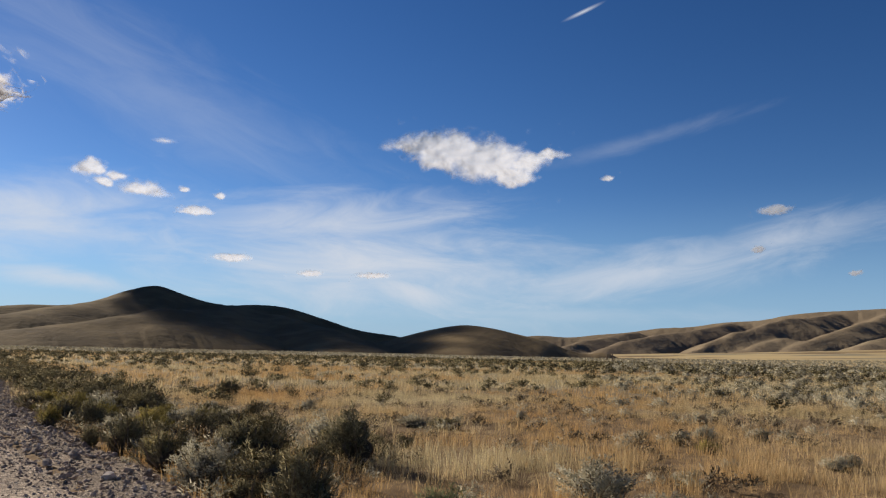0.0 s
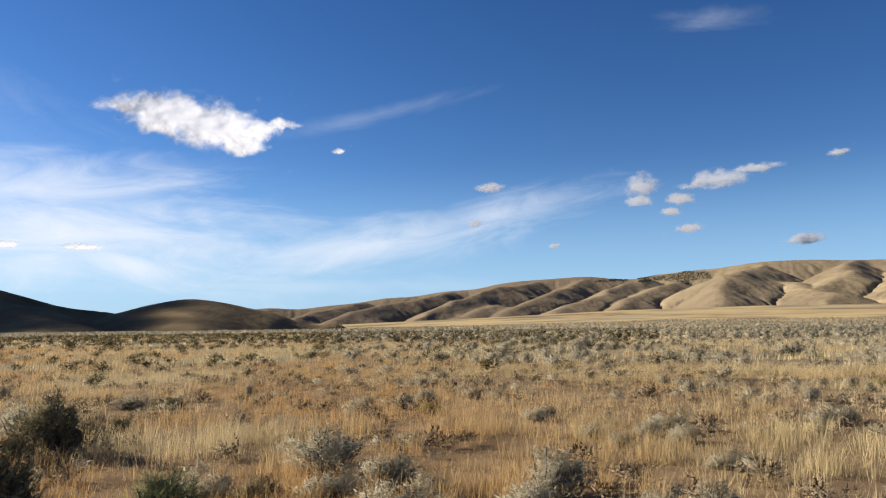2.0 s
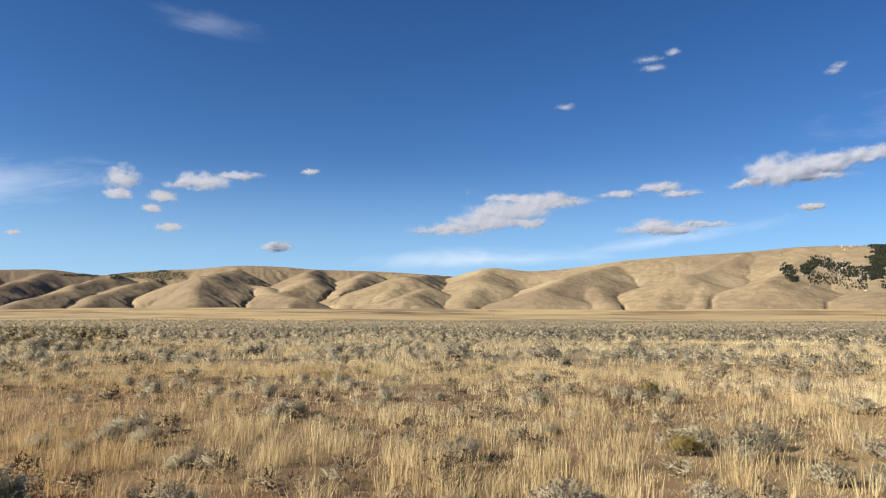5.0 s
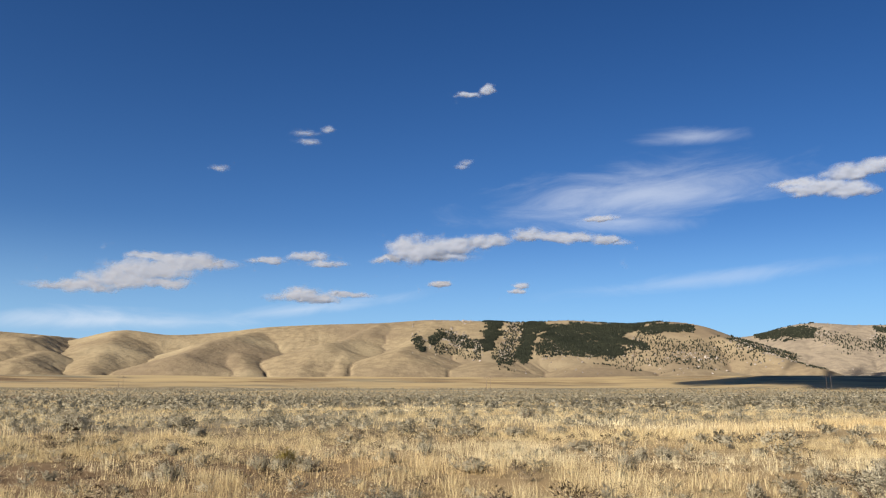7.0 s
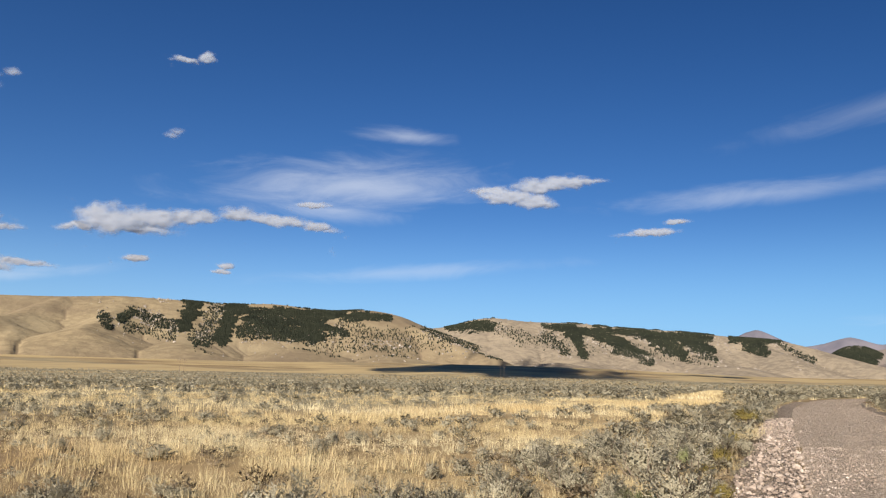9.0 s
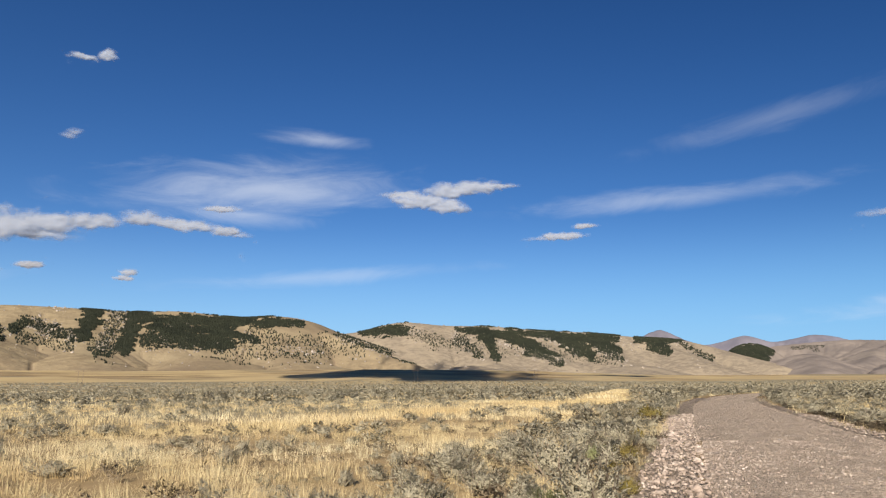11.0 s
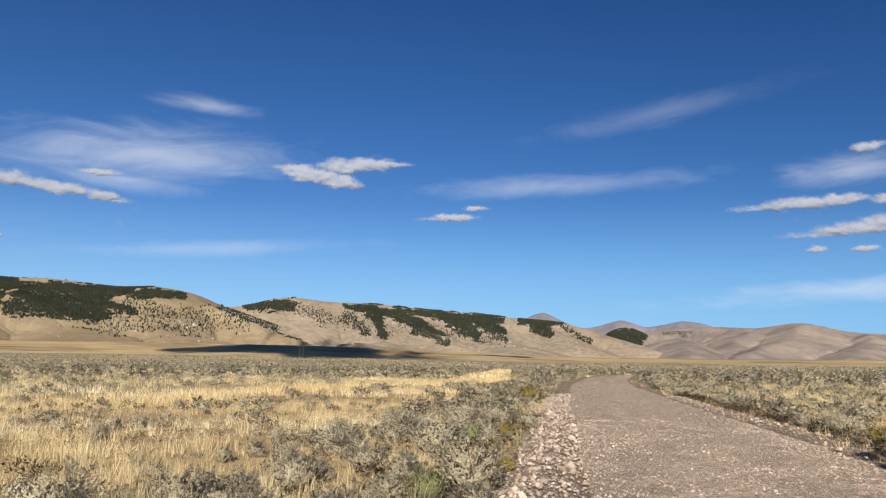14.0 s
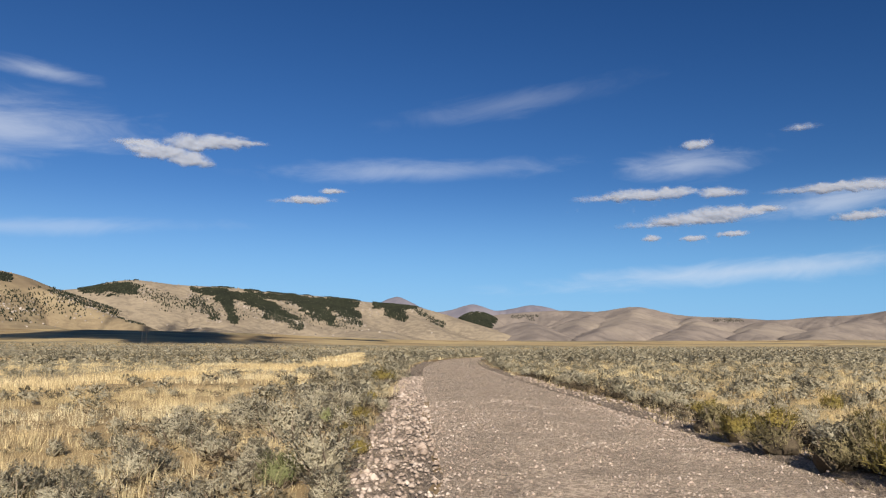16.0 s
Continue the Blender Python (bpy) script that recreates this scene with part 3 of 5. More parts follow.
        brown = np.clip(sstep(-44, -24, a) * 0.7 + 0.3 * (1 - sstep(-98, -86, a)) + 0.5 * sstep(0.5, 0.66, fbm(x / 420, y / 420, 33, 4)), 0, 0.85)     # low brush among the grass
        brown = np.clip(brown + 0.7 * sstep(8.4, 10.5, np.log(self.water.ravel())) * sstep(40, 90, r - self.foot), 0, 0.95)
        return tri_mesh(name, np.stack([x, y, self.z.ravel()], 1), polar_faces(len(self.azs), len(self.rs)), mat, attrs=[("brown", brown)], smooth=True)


LEFT = Range(640, 1300, 2000, [(40, 2.2), (31.1, 2.44), (29, 2.66), (26.5, 2.78), (24.8, 3.17), (23, 3.9), (20.9, 4.36), (19.2, 3.86), (17.6, 3.4), (16.1, 3.2),
                               (13.9, 3.3), (12.1, 3.2), (9.2, 2.45), (6.7, 1.7), (3.3, 1.2), (0, 0.5), (-3, 0.0)],
             [(0.32, 40, [(16.2, 3.3, 1150), (19.5, 2.95, 1030), (23.5, 2.2, 900), (28, 1.5, 790)]), (0.32, 40, [(12.5, 2.7, 1120), (9.0, 1.7, 960), (6, 0.7, 800)]),
              (0.28, 40, [(17, 2.1, 940), (20, 1.9, 880), (26, 1.2, 760)]), (0.32, 40, [(20.9, 4.3, 1280), (24, 3.2, 1160), (30, 2.1, 960)])], 0.42, 0.5, 2, 0.2, 0.04)
SMALL = Range(640, 1050, 1500, [(9, 0.0), (6, 0.5), (3.3, 1.15), (0.8, 1.83), (-1.7, 2.2), (-3.8, 1.98), (-5.9, 1.52), (-7.6, 1.15), (-9.3, 0.6), (-11.8, 0.2), (-14, 0.0)],
              (), 0.12, 0.4, 3, 0.12, 0.14)
WEST = Range(1750, 3000, 3900, [(-3, 0.8), (-7.1, 1.52), (-9.5, 1.44), (-11.7, 1.68), (-13.5, 1.84), (-16, 2.2), (-18.1, 2.32), (-20.2, 2.63), (-23.1, 2.87), (-24.4, 3.14),
                                (-28.6, 3.49), (-31.2, 3.58), (-34.1, 3.31), (-37, 3.67), (-40.7, 3.95), (-42.7, 4.2), (-46.3, 4.26), (-49, 4.1), (-53.2, 4.03),
                                (-57, 3.85), (-62, 3.4), (-68, 2.2)],
             [(0.38, 24, [(-43.4, 4.1, 2950), (-41.4, 3.5, 2400), (-40.2, 1.5, 2000), (-40, 0.5, 1850)]), (0.36, 20, [(-45.0, 2.9, 2500), (-47.2, 2.1, 2120), (-46.8, 0.5, 1860)]),
              (0.33, 22, [(-59.0, 3.9, 2900), (-55.5, 3.72, 2350), (-54, 2.0, 2050), (-53, 0.7, 1850)]), (0.32, 18, [(-57.6, 2.9, 2180), (-56.1, 2.44, 2030), (-55.6, 0.7, 1810)])] + [(0.36, 14, [(-27.6, 3.2, 2950), (-24.5, 2.95, 2550), (-21.5, 1.93, 2250), (-17.9, 0.5, 1980)]), (0.34, 16, [(-35.2, 3.3, 2850), (-32.5, 2.3, 2350), (-30, 1.6, 2150), (-27.6, 0.8, 1950)]),
              (0.34, 16, [(-37.6, 3.1, 2650), (-34.4, 2.05, 2250), (-31.8, 0.8, 1960)]), (0.36, 14, [(-21.0, 2.6, 2950), (-18.3, 2.15, 2550), (-13.6, 1.3, 2180), (-11, 0.3, 1980)])] + [(0.36, 14, [(-48.8, 4.1, 2950), (-48.2, 3.2, 2480), (-46.5, 2.3, 2250)]), (0.36, 14, [(-52.6, 3.95, 2900), (-51.3, 2.95, 2430), (-50.2, 2.0, 2200)]),
              (0.34, 16, [(-31.0, 3.4, 2950), (-28.8, 2.5, 2500), (-26.0, 1.5, 2200), (-24, 0.6, 2000)]), (0.34, 16, [(-14.5, 1.9, 2900), (-10.5, 1.2, 2400), (-7.5, 0.4, 2050)]),
              (0.34, 25, [(-24.5, 1.7, 2250), (-22.0, 0.9, 2050), (-19, 0.3, 1900)]), (0.32, 16, [(-61.5, 3.0, 2400), (-60.5, 1.9, 2100), (-60, 0.7, 1850)])], 0.36, 0.7, 4, 0.22, 0.02)
NORTH = Range(1750, 2700, 3600, [(-55, 2.4), (-59.4, 3.6), (-62.2, 4.3), (-65.4, 4.08), (-69.3, 4.38), (-72.1, 4.77), (-75.3, 5.0), (-81.3, 5.26), (-84.2, 5.46), (-87.1, 5.42),
                                 (-92.2, 5.26), (-94.7, 5.38), (-99.4, 5.0), (-102.3, 5.12), (-104.4, 4.75), (-106.6, 3.9), (-110, 2.75), (-114, 1.6), (-118, 0.7), (-121, 0.2)],
              [(0.31, 20, [(-62.2, 4.2, 2650), (-61.6, 3.4, 2350), (-60.5, 1.6, 1980)]), (0.32, 18, [(-72.5, 4.6, 2700), (-69.5, 4.04, 2350), (-66.6, 2.8, 2060), (-65.8, 0.8, 1820)]),
               (0.32, 12, [(-80.6, 5.2, 2620), (-78.6, 4.0, 2380), (-76.6, 3.74, 2200), (-74.9, 2.1, 1960), (-74.2, 0.9, 1800)]), (0.31, 14, [(-84.4, 5.1, 2650), (-82.8, 3.5, 2180), (-82, 3.25, 2060), (-81.4, 1.2, 1800)])] + [(0.3, 20, [(-70.8, 3.0, 2150), (-70.5, 1.0, 1830)]), (0.26, 40, [(-89.5, 2.9, 2180), (-88.3, 2.3, 1990), (-87.6, 1.0, 1800)]), (0.2, 60, [(-96.5, 2.3, 2080), (-95.5, 1.2, 1830)]),
               (0.2, 60, [(-104, 1.9, 2080), (-103.5, 1.1, 1850)]), (0.4, 25, [(-103, 5.0, 2700), (-107, 3.3, 2450), (-112, 1.7, 2250)]), (0.34, 20, [(-91.5, 5.2, 2680), (-90.3, 2.9, 2220)]),
               (0.32, 12, [(-78.2, 3.2, 2120), (-77.6, 1.3, 1830)])], 0.3, 0.5, 6, 0.1, 0.03)
RIDGE = Range(1950, 3100, 3800, [(-98, 2.4), (-105.6, 3.76), (-108.4, 4.1), (-110.5, 4.66), (-114.4, 4.47), (-118.2, 4.34), (-121.8, 3.98), (-124.5, 3.83), (-128.8, 3.36),
                                 (-132, 3.02), (-133.6, 2.61), (-135.5, 2.02), (-137.8, 1.35), (-141, 0.5), (-144, 0.1)],
              [(0.2, 50, [(-116, 1.6, 2250), (-116.5, 0.9, 1950)]), (0.2, 50, [(-128.3, 1.5, 2300), (-129, 0.7, 2000)]), (0.3, 20, [(-112.5, 4.5, 3080), (-117, 2.2, 2600), (-119, 1.2, 2350)]),
               (0.3, 20, [(-119.2, 4.1, 3080), (-123.2, 1.9, 2600)]), (0.3, 20, [(-124, 3.75, 3080), (-127.2, 1.9, 2620)]), (0.3, 20, [(-129.5, 3.2, 3050), (-132.8, 1.6, 2650)]),
               (0.35, 30, [(-133, 2.7, 3080), (-137.5, 1.2, 2800)])], 0.29, 0.6, 8, 0.14, 0.05)
EAST = Range(2500, 3900, 4600, [(-130, 1.6), (-134, 2.0), (-138, 2.5), (-142.8, 2.78), (-145.3, 2.69), (-148.2, 3.0), (-151, 2.4), (-154.9, 2.12), (-157.6, 1.94), (-160.2, 2.11),
                                (-163.1, 2.25), (-164.8, 2.53), (-170, 3.1), (-178, 3.0)],
             [(0.26, 30, [(-139.5, 2.0, 3200), (-140.5, 1.75, 2950), (-140.8, 0.6, 2550)]), (0.28, 25, [(-148.2, 2.9, 3850), (-147.5, 2.1, 3300), (-145.5, 1.1, 2800)]), (0.28, 20, [(-145, 2.5, 3700), (-143.6, 1.6, 3200), (-142.8, 0.9, 2800)]),
              (0.26, 25, [(-152, 2.2, 3800), (-151.5, 1.5, 3200), (-150.5, 0.8, 2750)]), (0.26, 25, [(-157, 1.9, 3800), (-156, 1.2, 3200)]), (0.26, 25, [(-163, 2.1, 3800), (-160.5, 1.3, 3200), (-159.5, 0.8, 2800)])], 0.24, 1.1, 10, 0.35, 0.025)
KNOLL = Range(3050, 3350, 3700, [(-132.5, 0.0), (-134, 1.4), (-135.3, 2.42), (-136.5, 2.68), (-137.6, 2.3), (-138.6, 1.6), (-140, 0.0)], (), 0.4, 0.3, 12, 0.3)
PEAKS = Range(4250, 4650, 4900, [(-124, 1.5), (-127.5, 2.6), (-128.8, 3.3), (-130.3, 3.84), (-131.8, 3.2), (-133.2, 2.7), (-134.3, 2.85), (-136, 3.28), (-137.9, 2.8), (-139, 2.95),
                                 (-140.4, 3.2), (-141.6, 3.05), (-143.2, 2.55), (-146, 1.8), (-150, 1.0)], (), 0.45, 0.6, 14, 0.7)


def hill(name, rng, mat, label):
    return tagged(new(name, rng.mesh(name, mat)), label, "hill", kind="structure")


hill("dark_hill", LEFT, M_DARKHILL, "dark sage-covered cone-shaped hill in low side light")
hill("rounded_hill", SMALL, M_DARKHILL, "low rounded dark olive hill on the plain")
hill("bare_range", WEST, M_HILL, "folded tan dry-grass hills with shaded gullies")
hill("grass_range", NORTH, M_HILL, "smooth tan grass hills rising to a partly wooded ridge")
hill("wooded_ridge", RIDGE, M_ROCKHILL, "stony tan ridge with dark conifer patches")
hill("distant_hills", EAST, M_FARHILL, "distant bare rolling hills, pinkish-brown with haze in their colour")
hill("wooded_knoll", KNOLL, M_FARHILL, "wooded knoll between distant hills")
hill("distant_peak", PEAKS, M_FARPEAK, "bare distant peaks, grey-pink with haze in their colour")


# ---------------------------------------------------------------- woods and crags on the hills
def spread(seed, count, a0, a1, r0, r1, rng_obj, bands, base=0.0, fade=0.35, grain=70.0):
    """Random places on a range where the bands (bearing, height, to bearing, height, half width at both ends, density) let things stand."""
    g = np.random.default_rng(seed)
    az, r = g.uniform(a1, a0, count), np.sqrt(g.uniform(r0 * r0, r1 * r1, count))
    z = rng_obj.height(az, r)
    el = np.degrees(np.arctan2(z - 1.6, r))
    x, y = -np.sin(np.radians(az)) * r, np.cos(np.radians(az)) * r
    ragged = (fbm(x / grain, y / grain, seed, 4) - 0.5) * 1.7 + (fbm(x / 16, y / 16, seed + 2, 2) - 0.5) * 1.4
    p = np.full(count, base) * (0.3 + 1.4 * sstep(0.45, 0.6, fbm(x / 120, y / 120, seed + 7, 3)))
    for aa, ea, ab, eb, wa, wb, k in bands:
        va, ve = ab - aa, eb - ea
        t = np.clip(((az - aa) * va + (el - ea) * ve) / (va * va + ve * ve + 1e-9), 0, 1)
        q = np.hypot(az - aa - t * va, el - ea - t * ve) / (wa + (wb - wa) * t) + ragged
        p = np.maximum(p, k * (1 - sstep(1 - fade, 1 + fade * 0.5, q)))
    keep = g.random(count) < p
    return x[keep], y[keep], z[keep], g


def conifers(name, seed, count, label, *spec, tall=(2.8, 6.6), **kw):
    x, y, z, g = spread(seed, count, *spec, **kw)
    n, k = len(x), 4
    h, w, a0 = g.uniform(*tall, n), g.uniform(0.34, 0.55, n), g.uniform(0, 6.28, n)
    verts, faces = [], []
    for tier, (lo, hi, wide) in enumerate(((-0.1, 0.62, 1.0), (0.38, 1.0, 0.66))):
        ring = []
        for i in range(k):
            rr = h * w * wide * g.uniform(0.75, 1.25, n)
            a = a0 + 6.283 * i / k
            ring.append(np.stack([x + rr * np.cos(a), y + rr * np.sin(a), z + h * (lo + g.uniform(-0.05, 0.05, n))], 1))
        tip = np.stack([x + g.normal(0, 0.1, n), y, z + h * hi], 1)
        off = len(verts) * n
        verts += ring + [tip]
        idx = np.arange(n)
        for i in range(k):
            faces.append(np.stack([off + i * n + idx, off + ((i + 1) % k) * n + idx, off + k * n + idx], 1))
    me = tri_mesh(name, np.vstack(verts), np.vstack(faces), M_CONIFER)
    return tagged(new(name, me), label, "trees", kind="stuff")



def ico(sub):
    bm = bmesh.new()
    bmesh.ops.create_icosphere(bm, subdivisions=sub, radius=1.0)
    v = np.array([q.co for q in bm.verts])
    f = np.array([[q.index for q in p.verts] for p in bm.faces])
    bm.free()
    return v, f


ICO1, ICO2 = ico(1), ico(2)


def lump(base, seed, rough=0.35, flat=1.0, freq=1.3):
    """A knobbly stone shape from a ball."""
    v, f = base
    g = np.random.default_rng(seed)
    k = 1 + rough * (np.array([noise.noise(Vector(p) * freq + Vector((seed * 3.7, 0, 0))) for p in v])) + g.uniform(-0.25, 0.25, len(v)) * rough
    return v * k[:, None] * np.array([1.0, g.uniform(0.6, 0.95), flat]), f


def scatter(shapes, x, y, z, size, g, squash=1.0, tilt=0.3, outward=None):
    """Many turned and scaled copies of small shapes, as one set of arrays."""
    vs, fs, off = [], [], 0
    pick = g.integers(0, len(shapes), len(x))
    for k, (v, f) in enumerate(shapes):
        m = pick == k
        n = int(m.sum())
        if not n:
            continue
        a, b = g.uniform(0, 6.283, n), g.normal(0, tilt, n)
        ca, sa, cb, sb = np.cos(a), np.sin(a), np.cos(b), np.sin(b)
        s = size[m]
        vx, vy, vz = v[None, :, 0], v[None, :, 1], v[None, :, 2] * squash
        y1, z1 = vy * cb[:, None] - vz * sb[:, None], vy * sb[:, None] + vz * cb[:, None]
        x2, y2 = vx * ca[:, None] - y1 * sa[:, None], vx * sa[:, None] + y1 * ca[:, None]
        P = np.stack([x2 * s[:, None] + x[m][:, None], y2 * s[:, None] + y[m][:, None], z1 * s[:, None] + z[m][:, None]], 2)
        vs.append(P.reshape(-1, 3))
        if outward is not None:
            away = np.stack([x2, y2, z1 - 0.14], 2).reshape(-1, 3)
            outward.append(away / (np.linalg.norm(away, axis=1)[:, None] + 1e-6))
        fs.append((f[None] + (np.arange(n) * len(v))[:, None, None] + off).reshape(-1, 3))
        off += n * len(v)
    return np.vstack(vs), np.vstack(fs)


STONES = [lump(ICO1, k, 0.5, 0.62) for k in range(8)]

WOOD_NORTH = [(-89.3, 4.8, -88.7, 3.4, 0.75, 0.35, 1), (-92.0, 4.8, -91.4, 2.9, 0.7, 0.5, 1), (-92.6, 4.75, -102.0, 4.72, 0.4, 0.3, 1), (-93.0, 4.2, -94.6, 4.2, 0.45, 0.45, 0.8), (-92.8, 3.4, -94.8, 3.4, 0.45, 0.4, 0.45),
              (-94.8, 4.2, -98.2, 4.2, 0.5, 0.5, 0.9), (-94.8, 3.5, -98.0, 3.5, 0.45, 0.45, 0.75), (-95.2, 3.05, -97.4, 3.05, 0.3, 0.3, 0.6), (-98.2, 4.3, -97.9, 3.1, 0.9, 0.7, 0.95), (-98.5, 3.9, -100.4, 3.35, 0.35, 0.25, 0.6), (-102, 4.65, -103.6, 4.6, 0.3, 0.2, 0.6)] + [(-83.5, 3.9, -83.8, 3.35, 0.35, 0.3, 0.35), (-85.2, 4.3, -84.6, 3.9, 0.35, 0.3, 0.4), (-86, 4.2, -88, 3.4, 0.45, 0.35, 0.3), (-90.9, 4.7, -90.1, 2.7, 0.7, 0.8, 0.16),
              (-106.3, 3.65, -112.2, 1.85, 0.25, 0.28, 0.18), (-97.5, 2.7, -108, 2.5, 0.8, 0.6, 0.05), (-100, 3.8, -106.5, 2.9, 0.6, 0.6, 0.07), (-85, 3.4, -88, 2.8, 0.4, 0.3, 0.08)]
WOOD_RIDGE = [(-108.2, 3.95, -111.3, 4.1, 0.28, 0.4, 1), (-115.4, 4.12, -118.6, 3.75, 0.25, 0.35, 1), (-117.5, 3.8, -118.3, 1.95, 0.6, 0.25, 1), (-119.4, 3.6, -122.5, 1.95, 0.6, 0.3, 0.97),
              (-119.6, 3.8, -127.2, 3.35, 0.27, 0.27, 1), (-123.7, 3.3, -125.3, 1.95, 0.75, 0.35, 1), (-125.5, 3.2, -127.3, 2.5, 0.45, 0.3, 1), (-128.6, 3.15, -131.6, 3.0, 0.24, 0.2, 1)] + [(-129.6, 2.9, -130.7, 2.35, 0.45, 0.3, 0.9), (-115.4, 3.6, -117, 2.2, 0.5, 0.4, 0.3), (-120.6, 2.4, -123.1, 1.65, 0.35, 0.3, 0.4), (-131.5, 2.9, -133.8, 1.7, 0.2, 0.2, 0.25),
              (-111.8, 4.0, -113.8, 3.2, 0.4, 0.5, 0.1), (-113, 3.2, -127, 1.8, 0.4, 0.5, 0.05), (-125.9, 2.5, -127.5, 1.75, 0.3, 0.2, 0.3)]
WOOD_WEST = [(-35.0, 3.25, -39.5, 3.45, 0.15, 0.3, 0.4), (-38.2, 3.3, -38.4, 2.9, 0.4, 0.2, 0.35), (-31.8, 3.25, -34, 3.3, 0.1, 0.1, 0.4)]
conifers("conifer_wood", 21, 190000, "dark conifer wood on a stony hillside", -83, -113, 1900, 2720, NORTH, WOOD_NORTH)
conifers("conifer_wood", 22, 190000, "dark conifer bands on a bare ridge", -106, -134.5, 2150, 3120, RIDGE, WOOD_RIDGE)
conifers("conifer_wood", 24, 60000, "dark brushy wood in a shaded hollow below the crest", -31, -41, 2500, 3060, WEST, WOOD_WEST, tall=(1.5, 3))
conifers("conifer_wood", 23, 26000, "dark conifer cap of a distant knoll", -132.5, -140, 3050, 3400, KNOLL, [(-135.6, 2.3, -137.2, 2.0, 0.7, 0.6, 1)], tall=(4, 7), fade=0.5)
# the patch from bearing -153.6 stands in for cloud shade on the slope
conifers("conifer_wood", 25, 60000, "dark conifer patches on distant hills, one in place of cloud shade", -138, -157, 2800, 3950, EAST,
         [(-139.0, 2.3, -140.9, 2.42, 0.1, 0.12, 1), (-140.2, 2.2, -140.6, 2.1, 0.2, 0.1, 0.7), (-153.6, 2.0, -155.4, 1.9, 0.12, 0.1, 0.6)], tall=(2, 4.5))


def crags(name, seed, count, label, a0, a1, r0, r1, rng_obj, bands, size):
    x, y, z, g = spread(seed, count, a0, a1, r0, r1, rng_obj, bands, base=0.012, grain=40.0)
    v, f = scatter([lump(ICO1, 40 + k, 0.7, 0.8) for k in range(6)], x, y, z, size[0] + (size[1] - size[0]) * g.random(len(x)) ** 2.2, g)
    return tagged(new(name, tri_mesh(name, v, f, M_CRAG)), label, "rocks", kind="stuff")


crags("crags", 31, 26000, "pale broken crags among conifers", -83, -113, 1900, 2720, NORTH,
      [(-86, 4.2, -88.1, 3.4, 0.5, 0.45, 0.6), (-90.8, 4.7, -90.1, 2.9, 0.6, 0.55, 0.5), (-94, 3.7, -94.2, 3.4, 0.6, 0.5, 0.3), (-95, 4.4, -97, 3.6, 0.3, 0.4, 0.1), (-99.0, 4.1, -100.6, 3.3, 0.35, 0.3, 0.35),
       (-102.6, 2.8, -104.6, 2.25, 0.3, 0.25, 0.5), (-106.3, 3.6, -112.3, 1.8, 0.3, 0.3, 0.4), (-98, 2.9, -109, 2.4, 0.9, 0.6, 0.09), (-87.1, 5.4, -87.3, 5.4, 0.35, 0.25, 0.5), (-83.3, 4.0, -84.5, 3.6, 0.4, 0.3, 0.2),
       (-93, 2.7, -97, 2.6, 0.3, 0.3, 0.15)], (1.0, 4.6))
crags("crags", 32, 30000, "pale crags on a bare ridge", -106, -134.5, 2150, 3120, RIDGE,
      [(-115.4, 3.7, -116.8, 2.2, 0.55, 0.5, 0.35), (-118.6, 3.0, -120.6, 2.35, 0.35, 0.3, 0.45), (-120.6, 2.35, -123.2, 1.6, 0.35, 0.3, 0.45), (-121.7, 3.55, -124.4, 2.35, 0.22, 0.25, 0.5),
       (-125.9, 2.6, -127.6, 1.7, 0.35, 0.3, 0.5), (-131.4, 2.9, -133.8, 1.65, 0.25, 0.2, 0.3), (-111.5, 4.3, -112.5, 3.9, 0.4, 0.3, 0.3), (-127.4, 3.2, -128.8, 2.4, 0.3, 0.3, 0.3)], (1.0, 5.2))


# ---------------------------------------------------------------- clouds
def billow_mesh(seed, mat):
    v, f = ico(4)
    ofs = Vector((7.3 * seed, 1.1, 0.4))
    k = np.array([noise.fractal(Vector(p) * 1.9 + ofs, 1.1, 2.0, 4) for p in v])
    f = f[v[f].mean(1)[:, 2] < 0.12]
    return tri_mesh("billow", v * (1 + 0.16 * k)[:, None], f, mat, smooth=True)


BILLOWS = [billow_mesh(k, M_CLOUD) for k in range(5)]


